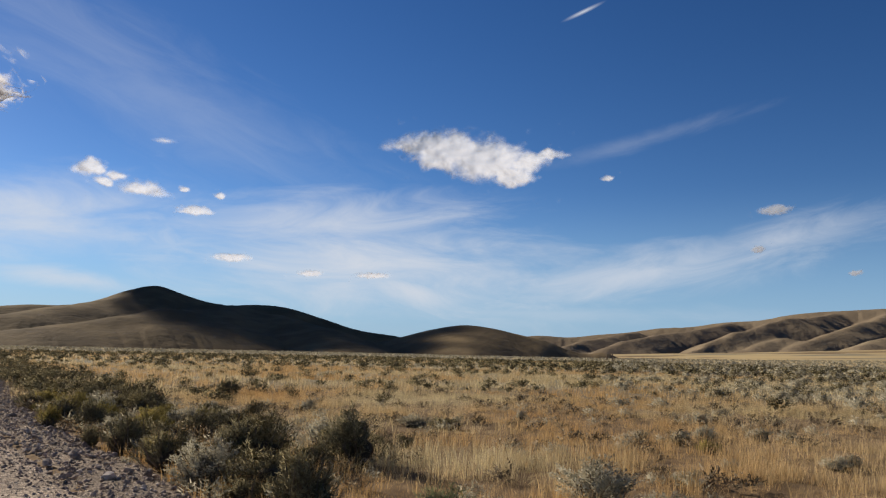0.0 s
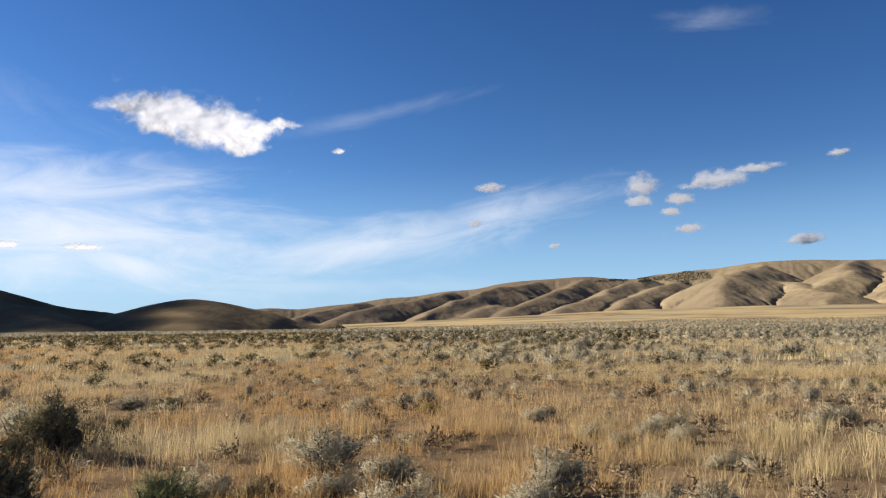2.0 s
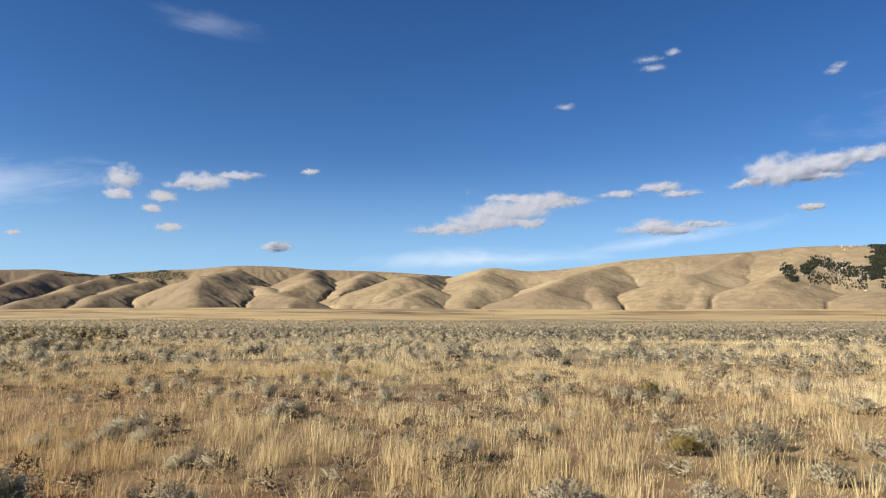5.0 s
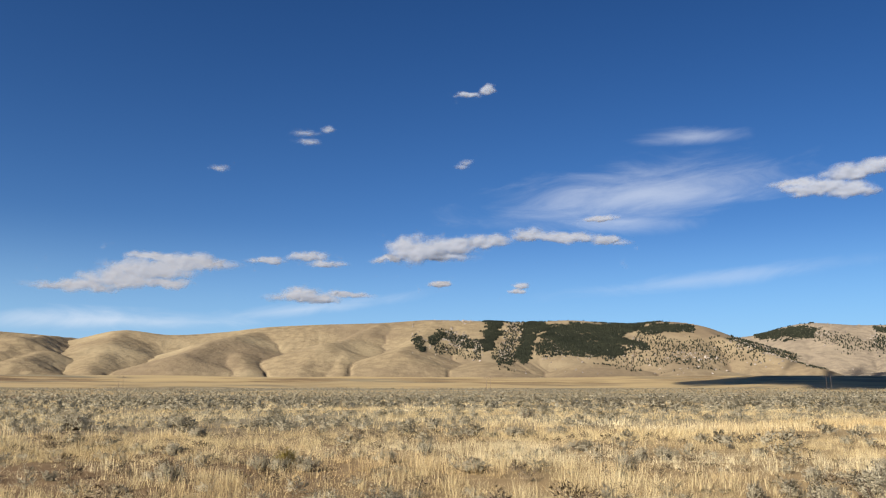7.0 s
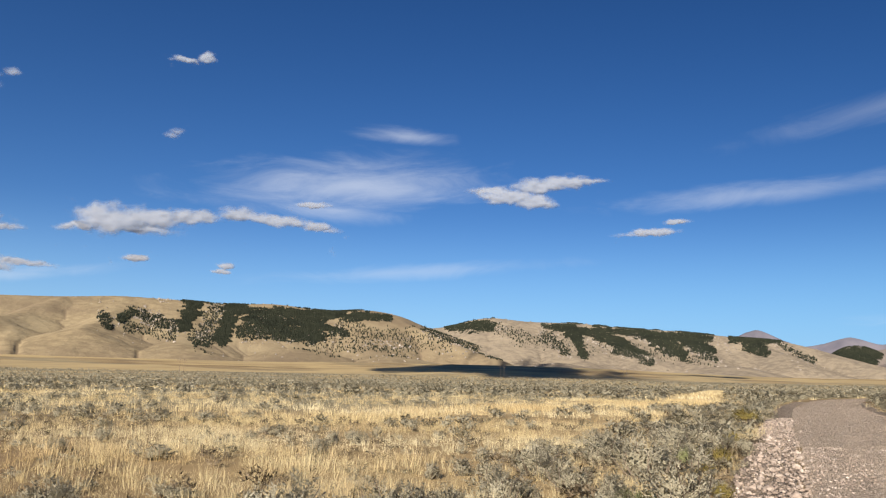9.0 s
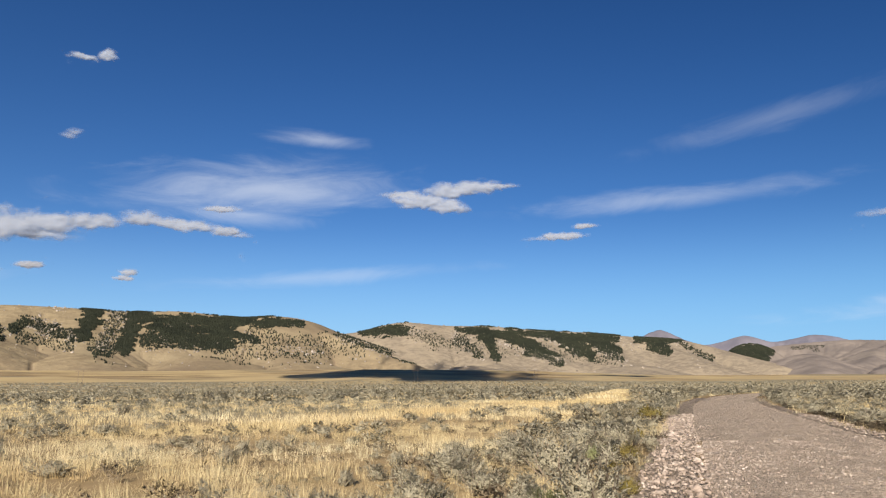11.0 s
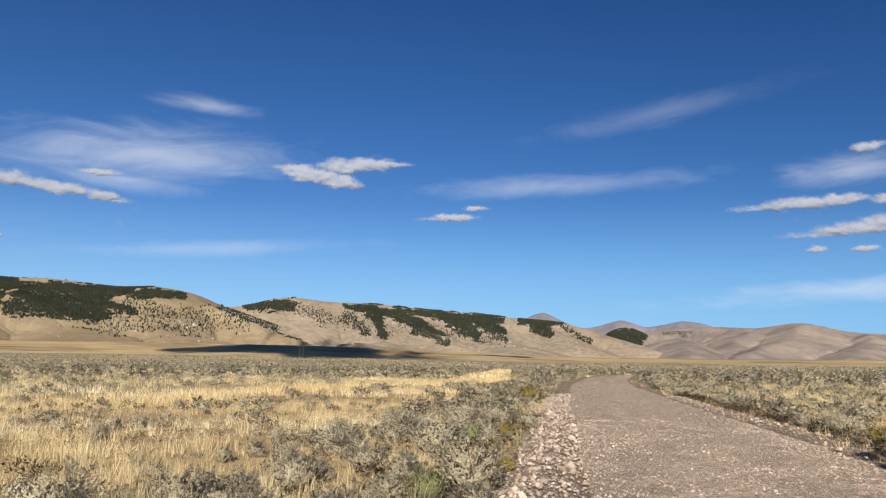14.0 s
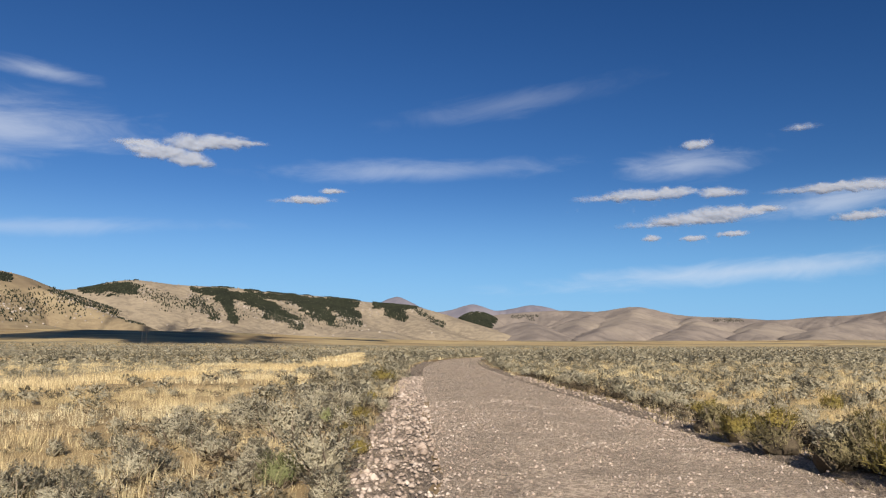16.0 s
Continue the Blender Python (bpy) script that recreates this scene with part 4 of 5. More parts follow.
def droplets(name, edge):
    """Cloud stuff: scatters light back and through; its rim thins out by the sheet's own thickness and a fine noise."""
    mat = bpy.data.materials.new(name)
    mat.use_nodes = True
    nt = mat.node_tree
    nt.nodes.clear()
    n, l = nt.nodes.new, nt.links.new
    out, di, tr, ms = n("ShaderNodeOutputMaterial"), n("ShaderNodeBsdfDiffuse"), n("ShaderNodeBsdfTranslucent"), n("ShaderNodeMixShader")
    di.inputs[0].default_value = tr.inputs[0].default_value = (0.5, 0.51, 0.55, 1)
    ms.inputs[0].default_value = 0.66
    l(di.outputs[0], ms.inputs[1])
    l(tr.outputs[0], ms.inputs[2])
    tc, no, at, add, mr = n("ShaderNodeTexCoord"), n("ShaderNodeTexNoise"), n("ShaderNodeAttribute"), n("ShaderNodeMath"), n("ShaderNodeMapRange")
    l(tc.outputs["Object"], no.inputs["Vector"])
    no.inputs["Scale"].default_value, no.inputs["Detail"].default_value, no.inputs["Roughness"].default_value = 0.011, 5, 0.55
    at.attribute_name = "thick"
    add.operation = "MULTIPLY_ADD"
    l(no.outputs["Fac"], add.inputs[0])
    add.inputs[1].default_value = 1.0
    l(at.outputs["Fac"], add.inputs[2])
    mr.interpolation_type = "SMOOTHSTEP"
    l(add.outputs[0], mr.inputs[0])
    mr.inputs[1].default_value, mr.inputs[2].default_value, mr.inputs[4].default_value = 0.62, 0.62 + edge, 0.96
    tp, mx = n("ShaderNodeBsdfTransparent"), n("ShaderNodeMixShader")
    l(mr.outputs[0], mx.inputs[0])
    l(tp.outputs[0], mx.inputs[1])
    l(ms.outputs[0], mx.inputs[2])
    l(mx.outputs[0], out.inputs[0])
    return mat


M_DROPS = droplets("cloud_droplets", 0.72)
M_SHRED = droplets("thin_cloud_droplets", 1.5)


def puffs(name, lobes, seed, mat, dist, sunward):
    """One sheet over the near side of a heap of billows, swelling and lumpy, with a flatter base; lobes (across, up, half width, half height) in degrees."""
    L = np.array(lobes)
    step = 0.07
    lo, hi = (L[:, :2] - 1.7 * L[:, 2:] - 0.2).min(0), (L[:, :2] + 1.7 * L[:, 2:] + 0.2).max(0)
    u, v = np.arange(lo[0], hi[0], step), np.arange(lo[1], hi[1], step)
    U, V = (q.ravel() for q in np.meshgrid(u, v, indexing="ij"))
    big = float(np.clip(L[:, 3].max(), 0.15, 1.2))
    wu = U + (fbm(U / (1.1 * big), V / (0.7 * big), seed + 310, 4) - 0.5) * 1.1 * big
    wv = V + (fbm(U / (1.1 * big), V / (0.7 * big), seed + 315, 4) - 0.5) * 0.7 * big
    D, heap = np.zeros(len(U)), np.zeros(len(U))
    for cu, cv, a, b in lobes:
        below = np.where(wv < cv, 1.25, 0.9)        # flatter underneath
        q = np.hypot((wu - cu) / a, (wv - cv) * below / b)
        D = np.maximum(D, 1.25 - 0.95 * q)
        heap = smax(heap, b * np.sqrt(np.clip(1.3 - q * q, 0, 2)), 0.1 * big)
    D = D + 0.35 * (fbm(U / (0.8 * big), V / (0.45 * big), seed + 300, 5) - 0.5)
    k = radians(1) * dist
    heap = heap + 0.3 * big * (fbm(U / (0.9 * big), V / (0.6 * big), seed + 320, 2) - 0.5)
    bulge = -k * 1.1 * heap
    V3 = np.stack([-U * k, V * k, 0.09 * bulge], 1)
    hx, hy = np.gradient(bulge.reshape(len(u), len(v)), step * k)
    N = np.stack([-hx.ravel(), hy.ravel(), -np.ones(len(U))], 1)
    toward = -sunward[2]                            # lit from the near side or through from behind
    pull = (1 - 0.6 * float(sstep(0.2, 0.6, np.array(toward)))) if toward > 0.0 else -0.35 - 0.65 * float(sstep(-0.35, -0.1, np.array(toward)))
    N = 0.9 * N / np.linalg.norm(N, axis=1)[:, None] + pull * np.array(sunward)
    N /= np.linalg.norm(N, axis=1)[:, None]
    f = polar_faces(len(u), len(v))[:, ::-1]
    f = f[D[f].max(1) > 0.0]
    used, inv = np.unique(f, return_inverse=True)
    return tri_mesh(name, V3[used], inv.reshape(-1, 4), mat, attrs=[("thick", np.clip(D[used], 0, 1.4))], smooth=True, normals=N[used])


def cloud(az, el, lobes, seed, dist=4300.0, label="white fair-weather cumulus cloud with soft torn edges"):
    """A heap of billows, and thin torn shreds round it where it is large."""
    g = np.random.default_rng(seed)
    root = tagged(new("cloud"), label, "cloud", "clouds")
    root.matrix_world = look(way(az, el) * dist, (0, 0, 0))
    sunward = root.matrix_world.to_3x3().inverted() @ way(SUN_AZ, SUN_EL)
    if abs(sunward.z) < 0.3:                        # a heap lit from the side turns its flank to the sun
        turns = [root.matrix_world @ pose(0, 0, 0, 0, a, 0) for a in (-22, 22)]
        root.matrix_world = min(turns, key=lambda q: (q.to_3x3().inverted() @ way(SUN_AZ, SUN_EL)).z)
        sunward = root.matrix_world.to_3x3().inverted() @ way(SUN_AZ, SUN_EL)
    thin = max(q[3] for q in lobes) < 0.34 and el > 14
    part("billow", puffs("billow", lobes, seed, M_SHRED if thin else M_DROPS, dist, sunward), root)
    reach = max(abs(q[0]) + q[2] for q in lobes)
    if reach > 1.8:
        left, right = min(lobes), max(lobes)
        shreds = [(q[0] + s * q[2] * 0.9, q[1] + g.uniform(-0.5, 0.3) * q[3], 0.7 * q[2], 0.5 * q[3] + 0.06) for q, s in ((left, -1), (right, 1))]
        part("wisp", puffs("wisp", shreds, seed + 70, M_SHRED, dist + 30, sunward), root, "thin torn cloud shreds")
    return root


# bearing, height, and the billows of each heap: across, up, half width, half height; all in degrees
CLOUDS_A = [(-3.5, 14.8, [(-4.76, 1.01, 2.35, 1.01), (-3.03, 0.33, 3.63, 1.61), (-0.46, -0.27, 3.61, 1.69), (1.46, -1.2, 1.78, 1.02), (2.73, -0.27, 1.6, 0.93), (3.99, 0.27, 1.17, 0.42)]),
            (24.4, 11.7, [(-1.34, 0.58, 1.07, 0.7), (0.12, 0.25, 0.8, 0.39), (1.82, -0.55, 1.35, 0.68), (-0.56, -0.3, 0.65, 0.35)]),
            (18.5, 10.8, [(-0.24, -0.91, 1.33, 0.37), (-1.11, 0.57, 0.38, 0.2), (1.37, 0.33, 0.4, 0.25)]),
            (16.0, 6.7, [(0.0, 0.0, 1.45, 0.33)]),
            (10.2, 5.8, [(0.0, 0.0, 1.0, 0.25)]),
            (5.5, 5.8, [(0.0, 0.0, 1.37, 0.26)]),
            (21.2, 14.7, [(0.0, 0.0, 0.91, 0.24)]),
            (-24.0, 10.5, [(0.0, 0.0, 1.21, 0.39)]),
            (-22.8, 7.8, [(0.0, 0.0, 0.55, 0.28)]),
            (-12.3, 13.3, [(0.0, 0.0, 0.49, 0.25)])]
CLOUDS_B = [(-35.3, 9.6, [(0.08, 0.53, 1.36, 0.87), (-0.08, -0.54, 1.04, 0.5)]),
            (-41.2, 10.4, [(-0.45, -0.16, 2.17, 0.68), (2.19, 0.48, 1.37, 0.35), (-1.79, -0.34, 1.07, 0.45)]),
            (-37.7, 8.6, [(0.31, 0.43, 1.17, 0.45), (-0.31, -0.43, 0.78, 0.33)]),
            (-38.6, 6.9, [(0.0, 0.0, 1.08, 0.33)]),
            (-48.6, 11.4, [(0.0, 0.0, 0.73, 0.26)]),
            (-28.8, 6.0, [(0.0, 0.0, 0.51, 0.21)]),
            (-46.2, 5.7, [(0.0, 0.0, 1.31, 0.43)])]
CLOUDS_C = [(-63.5, 8.4, [(-3.97, -1.08, 2.32, 0.56), (-1.39, -0.56, 2.74, 0.82), (0.32, 0.2, 3.31, 0.81), (2.88, 0.89, 2.52, 0.68), (1.59, -0.67, 1.78, 0.47), (0.54, 1.18, 2.04, 0.43)]),
            (-74.5, 9.8, [(0.4, 0.28, 1.65, 0.45), (1.77, -0.23, 1.24, 0.33), (-2.22, -0.06, 1.21, 0.29)]),
            (-76.3, 7.2, [(-1.45, 0.02, 1.89, 0.62), (-0.27, -0.14, 1.64, 0.53), (1.69, 0.11, 1.52, 0.28)]),
            (-85.1, 8.2, [(0.0, 0.0, 0.9, 0.27)]),
            (-75.2, 19.2, [(-0.64, 0.1, 1.09, 0.31), (-0.35, -0.56, 0.93, 0.28), (0.99, 0.45, 0.61, 0.27)]),
            (-68.2, 16.3, [(0.0, 0.0, 0.82, 0.29)]),
            (-86.8, 17.1, [(0.0, 0.0, 0.57, 0.29)])]
CLOUDS_D = [(-88.6, 11.1, [(-7.09, -0.98, 1.16, 0.34), (-5.03, -0.42, 2.62, 1.15), (-2.72, -0.04, 2.64, 0.9), (0.05, 0.3, 2.06, 0.6), (3.49, 0.69, 1.72, 0.56), (6.08, 0.58, 2.75, 0.52), (8.87, 0.35, 1.45, 0.43), (-3.34, -0.82, 2.55, 0.6)]),
            (-85.2, 8.2, [(0.0, 0.0, 0.93, 0.26)]),
            (-91.2, 7.8, [(0.15, 0.21, 0.69, 0.3), (-0.15, -0.21, 0.69, 0.21)]),
            (-115.0, 14.4, [(-2.19, -0.52, 2.27, 0.65), (-0.32, -0.94, 1.78, 0.6), (0.14, 0.25, 2.27, 0.64), (2.01, 0.55, 2.21, 0.51), (3.46, 0.56, 1.13, 0.27), (-3.31, -0.01, 1.47, 0.37)]),
            (-87.2, 17.4, [(0.0, 0.0, 0.63, 0.29)]),
            (-88.2, 22.6, [(0.69, 0.16, 0.59, 0.41), (-0.69, -0.16, 0.92, 0.24)]),
            (-97.5, 12.9, [(0.0, 0.0, 1.37, 0.26)])]
CLOUDS_E = [(-124.3, 11.4, [(-0.71, -0.36, 1.84, 0.3), (0.71, 0.36, 0.83, 0.21)])]
CLOUDS_F = [(-151.3, 11.2, [(-2.22, 0.0, 3.47, 0.5), (-0.63, 0.12, 2.03, 0.41), (2.77, -0.14, 1.43, 0.4)]),
            (-154.6, 9.5, [(-2.05, -0.21, 3.59, 0.49), (-0.12, 0.05, 2.74, 0.6), (2.12, 0.14, 1.23, 0.36)]),
            (-152.8, 14.6, [(0.0, 0.0, 1.07, 0.4)]),
            (-159.8, 15.1, [(0.0, 0.0, 1.17, 0.3)]),
            (-162.9, 10.8, [(-1.0, 0.04, 2.89, 0.38), (0.98, -0.05, 2.04, 0.41)]),
            (-163.2, 8.8, [(0.0, 0.0, 1.62, 0.38)]),
            (-155.0, 8.1, [(0.0, 0.0, 1.12, 0.24)]),
            (-152.3, 7.9, [(0.0, 0.0, 0.93, 0.25)]),
            (-149.4, 8.0, [(0.0, 0.0, 0.72, 0.29)])]
for k, spec in enumerate(CLOUDS_A + CLOUDS_B + CLOUDS_C + CLOUDS_D + CLOUDS_E + CLOUDS_F):
    cloud(*spec, k + 1, 3900.0 + (k * 137) % 800 if spec in CLOUDS_B else 4300.0)


def high_cloud(az, dist, wide, deep, label, lift=900.0):
    """A cloud overhead, out of view, whose shadow lies on the land."""
    root = tagged(new("cloud"), label, "cloud", "clouds")
    p = way(az) * dist + way(SUN_AZ, SUN_EL) * (lift / math.sin(radians(SUN_EL)))
    root.matrix_world = pose(p.x, p.y, p.z, 0, 0, az)
    g = np.random.default_rng(int(dist))
    for k in range(5):
        ob = part("billow", BILLOWS[k], root)
        ob.matrix_local = pose((k - 2) / 2 * wide * 0.62, g.uniform(-0.25, 0.25) * deep, 0, 0, 0, 0) @ Matrix.Diagonal((wide * 0.62, deep * g.uniform(0.9, 1.3), deep * 0.35, 1))
    return root


high_cloud(-115.5, 1860, 175, 800, "white cumulus cloud overhead shading the foot of the ridge")
high_cloud(-127.0, 1650, 70, 110, "small white cumulus cloud overhead")
# two unseen clouds, added only to darken the hills on the left
high_cloud(8.0, 1060, 85, 300, "unseen cloud added to shade the dark hills")
high_cloud(-3.0, 1010, 210, 330, "unseen cloud added to shade the rounded hill")


# ---------------------------------------------------------------- power line
def power_pole(az, dist):
    root = tagged(new("power_pole"), "weathered wooden two-legged power line pole with cross arm", "pole", "power line poles")
    p = way(az) * dist
    z = float(ground_z([p.x], [p.y])[0])
    root.matrix_world = pose(p.x, p.y, z, 0, 0, az + 10)

    def stick(name, a, b, w):
        bm = bmesh.new()
        d = Vector(b) - Vector(a)
        bmesh.ops.create_cone(bm, cap_ends=True, segments=8, radius1=w, radius2=w * 0.75, depth=d.length)
        bmesh.ops.transform(bm, verts=bm.verts, matrix=Matrix.Translation((Vector(a) + Vector(b)) / 2) @ d.to_track_quat("Z", "Y").to_matrix().to_4x4())
        me = bpy.data.meshes.new(name)
        bm.to_mesh(me)
        bm.free()
        me.materials.append(M_WOOD)
        part(name, me, root)
    for s in (-1, 1):
        stick("leg", (1.8 * s, 0, -0.5), (1.8 * s, 0, 13.0), 0.16)
    stick("cross_arm", (-4.2, 0, 11.2), (4.2, 0, 11.2), 0.13)
    for s in (-3.8, 0, 3.8):
        stick("insulator", (s, 0, 11.1), (s, 0, 9.9), 0.1)


for az, dist in ((-62.5, 760), (-88.8, 700), (-112.2, 740), (-121.2, 900)):
    power_pole(az, dist)


def gate_post(az, dist, h):
    """A stout dark post far out on the plain."""
    bm = bmesh.new()
    bmesh.ops.create_cone(bm, cap_ends=True, segments=10, radius1=0.34, radius2=0.27, depth=h + 0.4)
    bmesh.ops.translate(bm, verts=bm.verts, vec=(0, 0, h / 2 - 0.2))
    bmesh.ops.bevel(bm, geom=[e for e in bm.edges if all(v.co.z > h * 0.9 for v in e.verts)], offset=0.06, segments=2, affect="EDGES")
    me = bpy.data.meshes.new("post")
    bm.to_mesh(me)
    bm.free()
    me.materials.append(M_TWIG)
    p = way(az) * dist
    ob = new("post", me)
    ob.location = (p.x, p.y, float(ground_z([p.x], [p.y])[0]))
    tagged(ob, "dark weathered wooden post on the far plain", "post", "posts on the plain")


gate_post(-12.2, 330, 2.6)
gate_post(-12.6, 330, 3.4)


# ---------------------------------------------------------------- brush
def bush_arrays(seed, shoots, leaves, leaf, width, upright=0.5, lobes=5):
    """Foliage and stems of a brush one metre wide and one metre high, standing at the origin."""
    g = np.random.default_rng(seed)
    cx, cy = g.uniform(-0.24, 0.24, lobes), g.uniform(-0.24, 0.24, lobes)
    lh, lr = g.uniform(0.65, 1.0, lobes), g.uniform(0.24, 0.36, lobes)
    k = g.integers(0, lobes, shoots)
    a, q = g.uniform(0, 6.283, shoots), np.sqrt(g.uniform(0, 1, shoots))
    dome = np.sqrt(1 - 0.85 * q * q)
    tip = np.stack([cx[k] + np.cos(a) * q * lr[k], cy[k] + np.sin(a) * q * lr[k], lh[k] * (0.16 + 0.84 * dome) * g.uniform(0.72, 1.05, shoots)], 1)
    root = np.stack([cx[k] * 0.25, cy[k] * 0.25, np.zeros(shoots)], 1)
    out = np.stack([np.cos(a) * q, np.sin(a) * q, np.full(shoots, upright + 0.4)], 1)
    out /= np.linalg.norm(out, axis=1)[:, None]
    # leaves along the outer part of each shoot
    n = shoots * leaves
    T, O = np.repeat(tip, leaves, 0), np.repeat(out, leaves, 0)
    back = g.uniform(0, 1, n)[:, None]
    pos = T - O * back * 0.2 - (T - np.repeat(root, leaves, 0)) * back * 0.08 + g.normal(0, 0.017, (n, 3))
    d = O + g.normal(0, 0.55, (n, 3))
    d /= np.linalg.norm(d, axis=1)[:, None]
    sidev = np.cross(d, g.normal(0, 1, (n, 3)))
    sidev /= np.linalg.norm(sidev, axis=1)[:, None] + 1e-6
    ln, wd = leaf * g.uniform(0.6, 1.3, n)[:, None], width * g.uniform(0.7, 1.3, n)[:, None]
    V = np.stack([pos - sidev * wd * 0.5, pos + sidev * wd * 0.5, pos + d * ln], 1).reshape(-1, 3)
    V[:, 2] = np.maximum(V[:, 2], 0.02)
    F = np.arange(3 * n).reshape(-1, 3)
    away = V.reshape(-1, 3, 3).mean(1) * np.array([1.0, 1.0, 0.75]) - np.array([0, 0, 0.22])
    flip = (np.cross(V[1::3] - V[::3], V[2::3] - V[::3]) * away).sum(1) < 0          # every leaf shows its upper side outwards
    F[flip] = F[flip][:, ::-1]
    # stems: thin three-sided sticks with a knee
    m = max(10, shoots // 5)
    s = g.choice(shoots, m, replace=False)
    mid = root[s] * 0.4 + tip[s] * 0.6 + np.stack([np.zeros(m), np.zeros(m), -0.10 * np.ones(m)], 1) + g.normal(0, 0.03, (m, 3))
    SV, SF = [], []

    def ring(p, w):
        SV.extend(p + w * np.array([math.cos(c * 2.09), math.sin(c * 2.09), 0]) for c in range(3))
        return len(SV) - 3
    crown = ring(np.array([0.0, 0.0, -0.05]), 0.03)
    for i in range(m):
        run = (crown, ring(mid[i], 0.012), ring(tip[s[i]], 0.004))
        for p0, p1 in zip(run, run[1:]):
            for c in range(3):
                d2 = (c + 1) % 3
                SF += [(p0 + c, p0 + d2, p1 + d2), (p0 + c, p1 + d2, p1 + c)]
    return V, F, np.array(SV), np.array(SF)


def brush_kind(name, seed, mat, label, **kw):
    V, F, SV, SF = bush_arrays(seed, **kw)
    # solid lump filling the brush; its dark colour stands for inner shade
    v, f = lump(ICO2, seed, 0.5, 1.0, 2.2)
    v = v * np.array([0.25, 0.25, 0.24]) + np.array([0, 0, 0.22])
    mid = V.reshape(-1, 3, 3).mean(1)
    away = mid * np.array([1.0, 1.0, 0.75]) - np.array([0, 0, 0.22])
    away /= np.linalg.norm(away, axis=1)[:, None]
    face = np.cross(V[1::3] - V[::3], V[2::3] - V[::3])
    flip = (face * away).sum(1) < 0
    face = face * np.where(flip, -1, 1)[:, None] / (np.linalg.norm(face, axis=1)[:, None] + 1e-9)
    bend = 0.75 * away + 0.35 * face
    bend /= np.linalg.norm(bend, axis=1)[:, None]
    return name, tri_mesh("foliage", V, F, mat, smooth=True, normals=np.repeat(bend, 3, 0)), tri_mesh("stems", SV, SF, M_TWIG), label, tri_mesh("twig_mass", v, f, M_SAGE_SHADE_TWIG if mat is M_SAGE else M_SHADE_TWIG)


SAGE_LABEL = "silvery grey-green sagebrush with woody stems in dry grass"
SAGES = [brush_kind("sagebrush", 100 + k, M_SAGE, SAGE_LABEL, shoots=150, leaves=26, leaf=0.052, width=0.018) for k in range(6)]
RABBITS = [brush_kind("rabbitbrush", 120 + k, M_RABBIT, "yellow-flowering rabbitbrush beside the gravel road", shoots=150, leaves=22, leaf=0.08, width=0.014, upright=0.9) for k in range(3)]
GREENS = [brush_kind("rabbitbrush", 130 + k, M_GREEN, "upright green rabbitbrush shoots in dry grass", shoots=170, leaves=15, leaf=0.12, width=0.013, upright=1.4) for k in range(2)]
SAGES_LIGHT = [brush_kind("sagebrush", 140 + k, M_SAGE, SAGE_LABEL, shoots=110, leaves=15, leaf=0.066, width=0.024) for k in range(4)]
SHADED_BRUSHES = [brush_kind("shaded_brush", 145 + k, M_SHADED_BRUSH, "olive-brown brush beside the gravel road, its shaded side put into the colour", shoots=150, leaves=22, leaf=0.07, width=0.016, upright=0.9) for k in range(4)]
PLACED = []


def plant(kind, x, y, w, h, g):
    if kind in SAGES and math.hypot(x, y) > 13:
        kind = SAGES_LIGHT[int(g.integers(4))]
    name, leafs, stems, label, mass = kind
    root = tagged(new(name), label, "shrub", name + " on the plain")
    z = float(ground_z([x], [y])[0]) - 0.02
    root.matrix_world = pose(x, y, z, g.uniform(-5, 5), g.uniform(-5, 5), g.uniform(0, 360)) @ Matrix.Diagonal((w, w, h, 1))
    part("foliage", leafs, root)
    part("woody_base", stems, root, "grey-brown woody stems")
    part("twig_mass", mass, root, "dense twig lump inside the brush, coloured dark as inner shade")
    PLACED.append((x, y, w))


# brush that stands out: place, width, height, and y or g for rabbitbrush
BRUSH_ROAD = [(-9.8, 23.5, 1.7, 0.95), (-8.4, 17.2, 1.0, 0.65), (-7.9, 28.3, 1.6, 0.88), (-3.7, 10.5, 0.95, 0.75), (-2.7, 11.2, 1.3, 1.05), (-1.4, 8.0, 1.05, 0.79),
              (-0.1, 7.4, 0.94, 0.58, "g"), (0.9, 7.6, 0.7, 0.4), (1.5, 7.3, 0.85, 0.45), (2.5, 7.2, 0.55, 0.34), (3.8, 7.0, 0.9, 0.58), (5.8, 16.8, 0.67, 0.38),
              (0.2, 18.1, 1.1, 0.41), (-5.5, 13.7, 0.67, 0.56, "y"), (-7.8, 15.3, 0.58, 0.52, "y"), (-0.9, 7.4, 0.5, 0.25, "y"), (-0.7, 14.5, 0.5, 0.3), (5.5, 16.2, 0.54, 0.39)]
BRUSH_FIELD = [(-0.6, 18, 1.1, 0.35), (2.1, 20.2, 0.53, 0.38), (3.4, 10.8, 0.5, 0.26), (27.8, 47, 2.3, 0.9), (7.7, 10.3, 0.87, 0.34), (6.1, 10, 0.62, 0.26), (0.4, 7.9, 0.9, 0.42),
               (4.2, 5.9, 0.38, 0.27), (6.2, 7.3, 0.58, 0.25), (6.8, 12.9, 0.66, 0.26), (7.4, 16.4, 0.68, 0.32), (4.8, 15.4, 0.54, 0.39), (7, 16.9, 0.74, 0.37), (29.4, 49.5, 2, 0.95),
               (6.3, 12.3, 0.62, 0.27), (6, 9.2, 0.53, 0.25), (6.9, 9.8, 0.55, 0.29), (7, 9, 0.69, 0.34), (3.2, 6.15, 0.8, 0.42), (3.9, 5.5, 0.46, 0.28)]
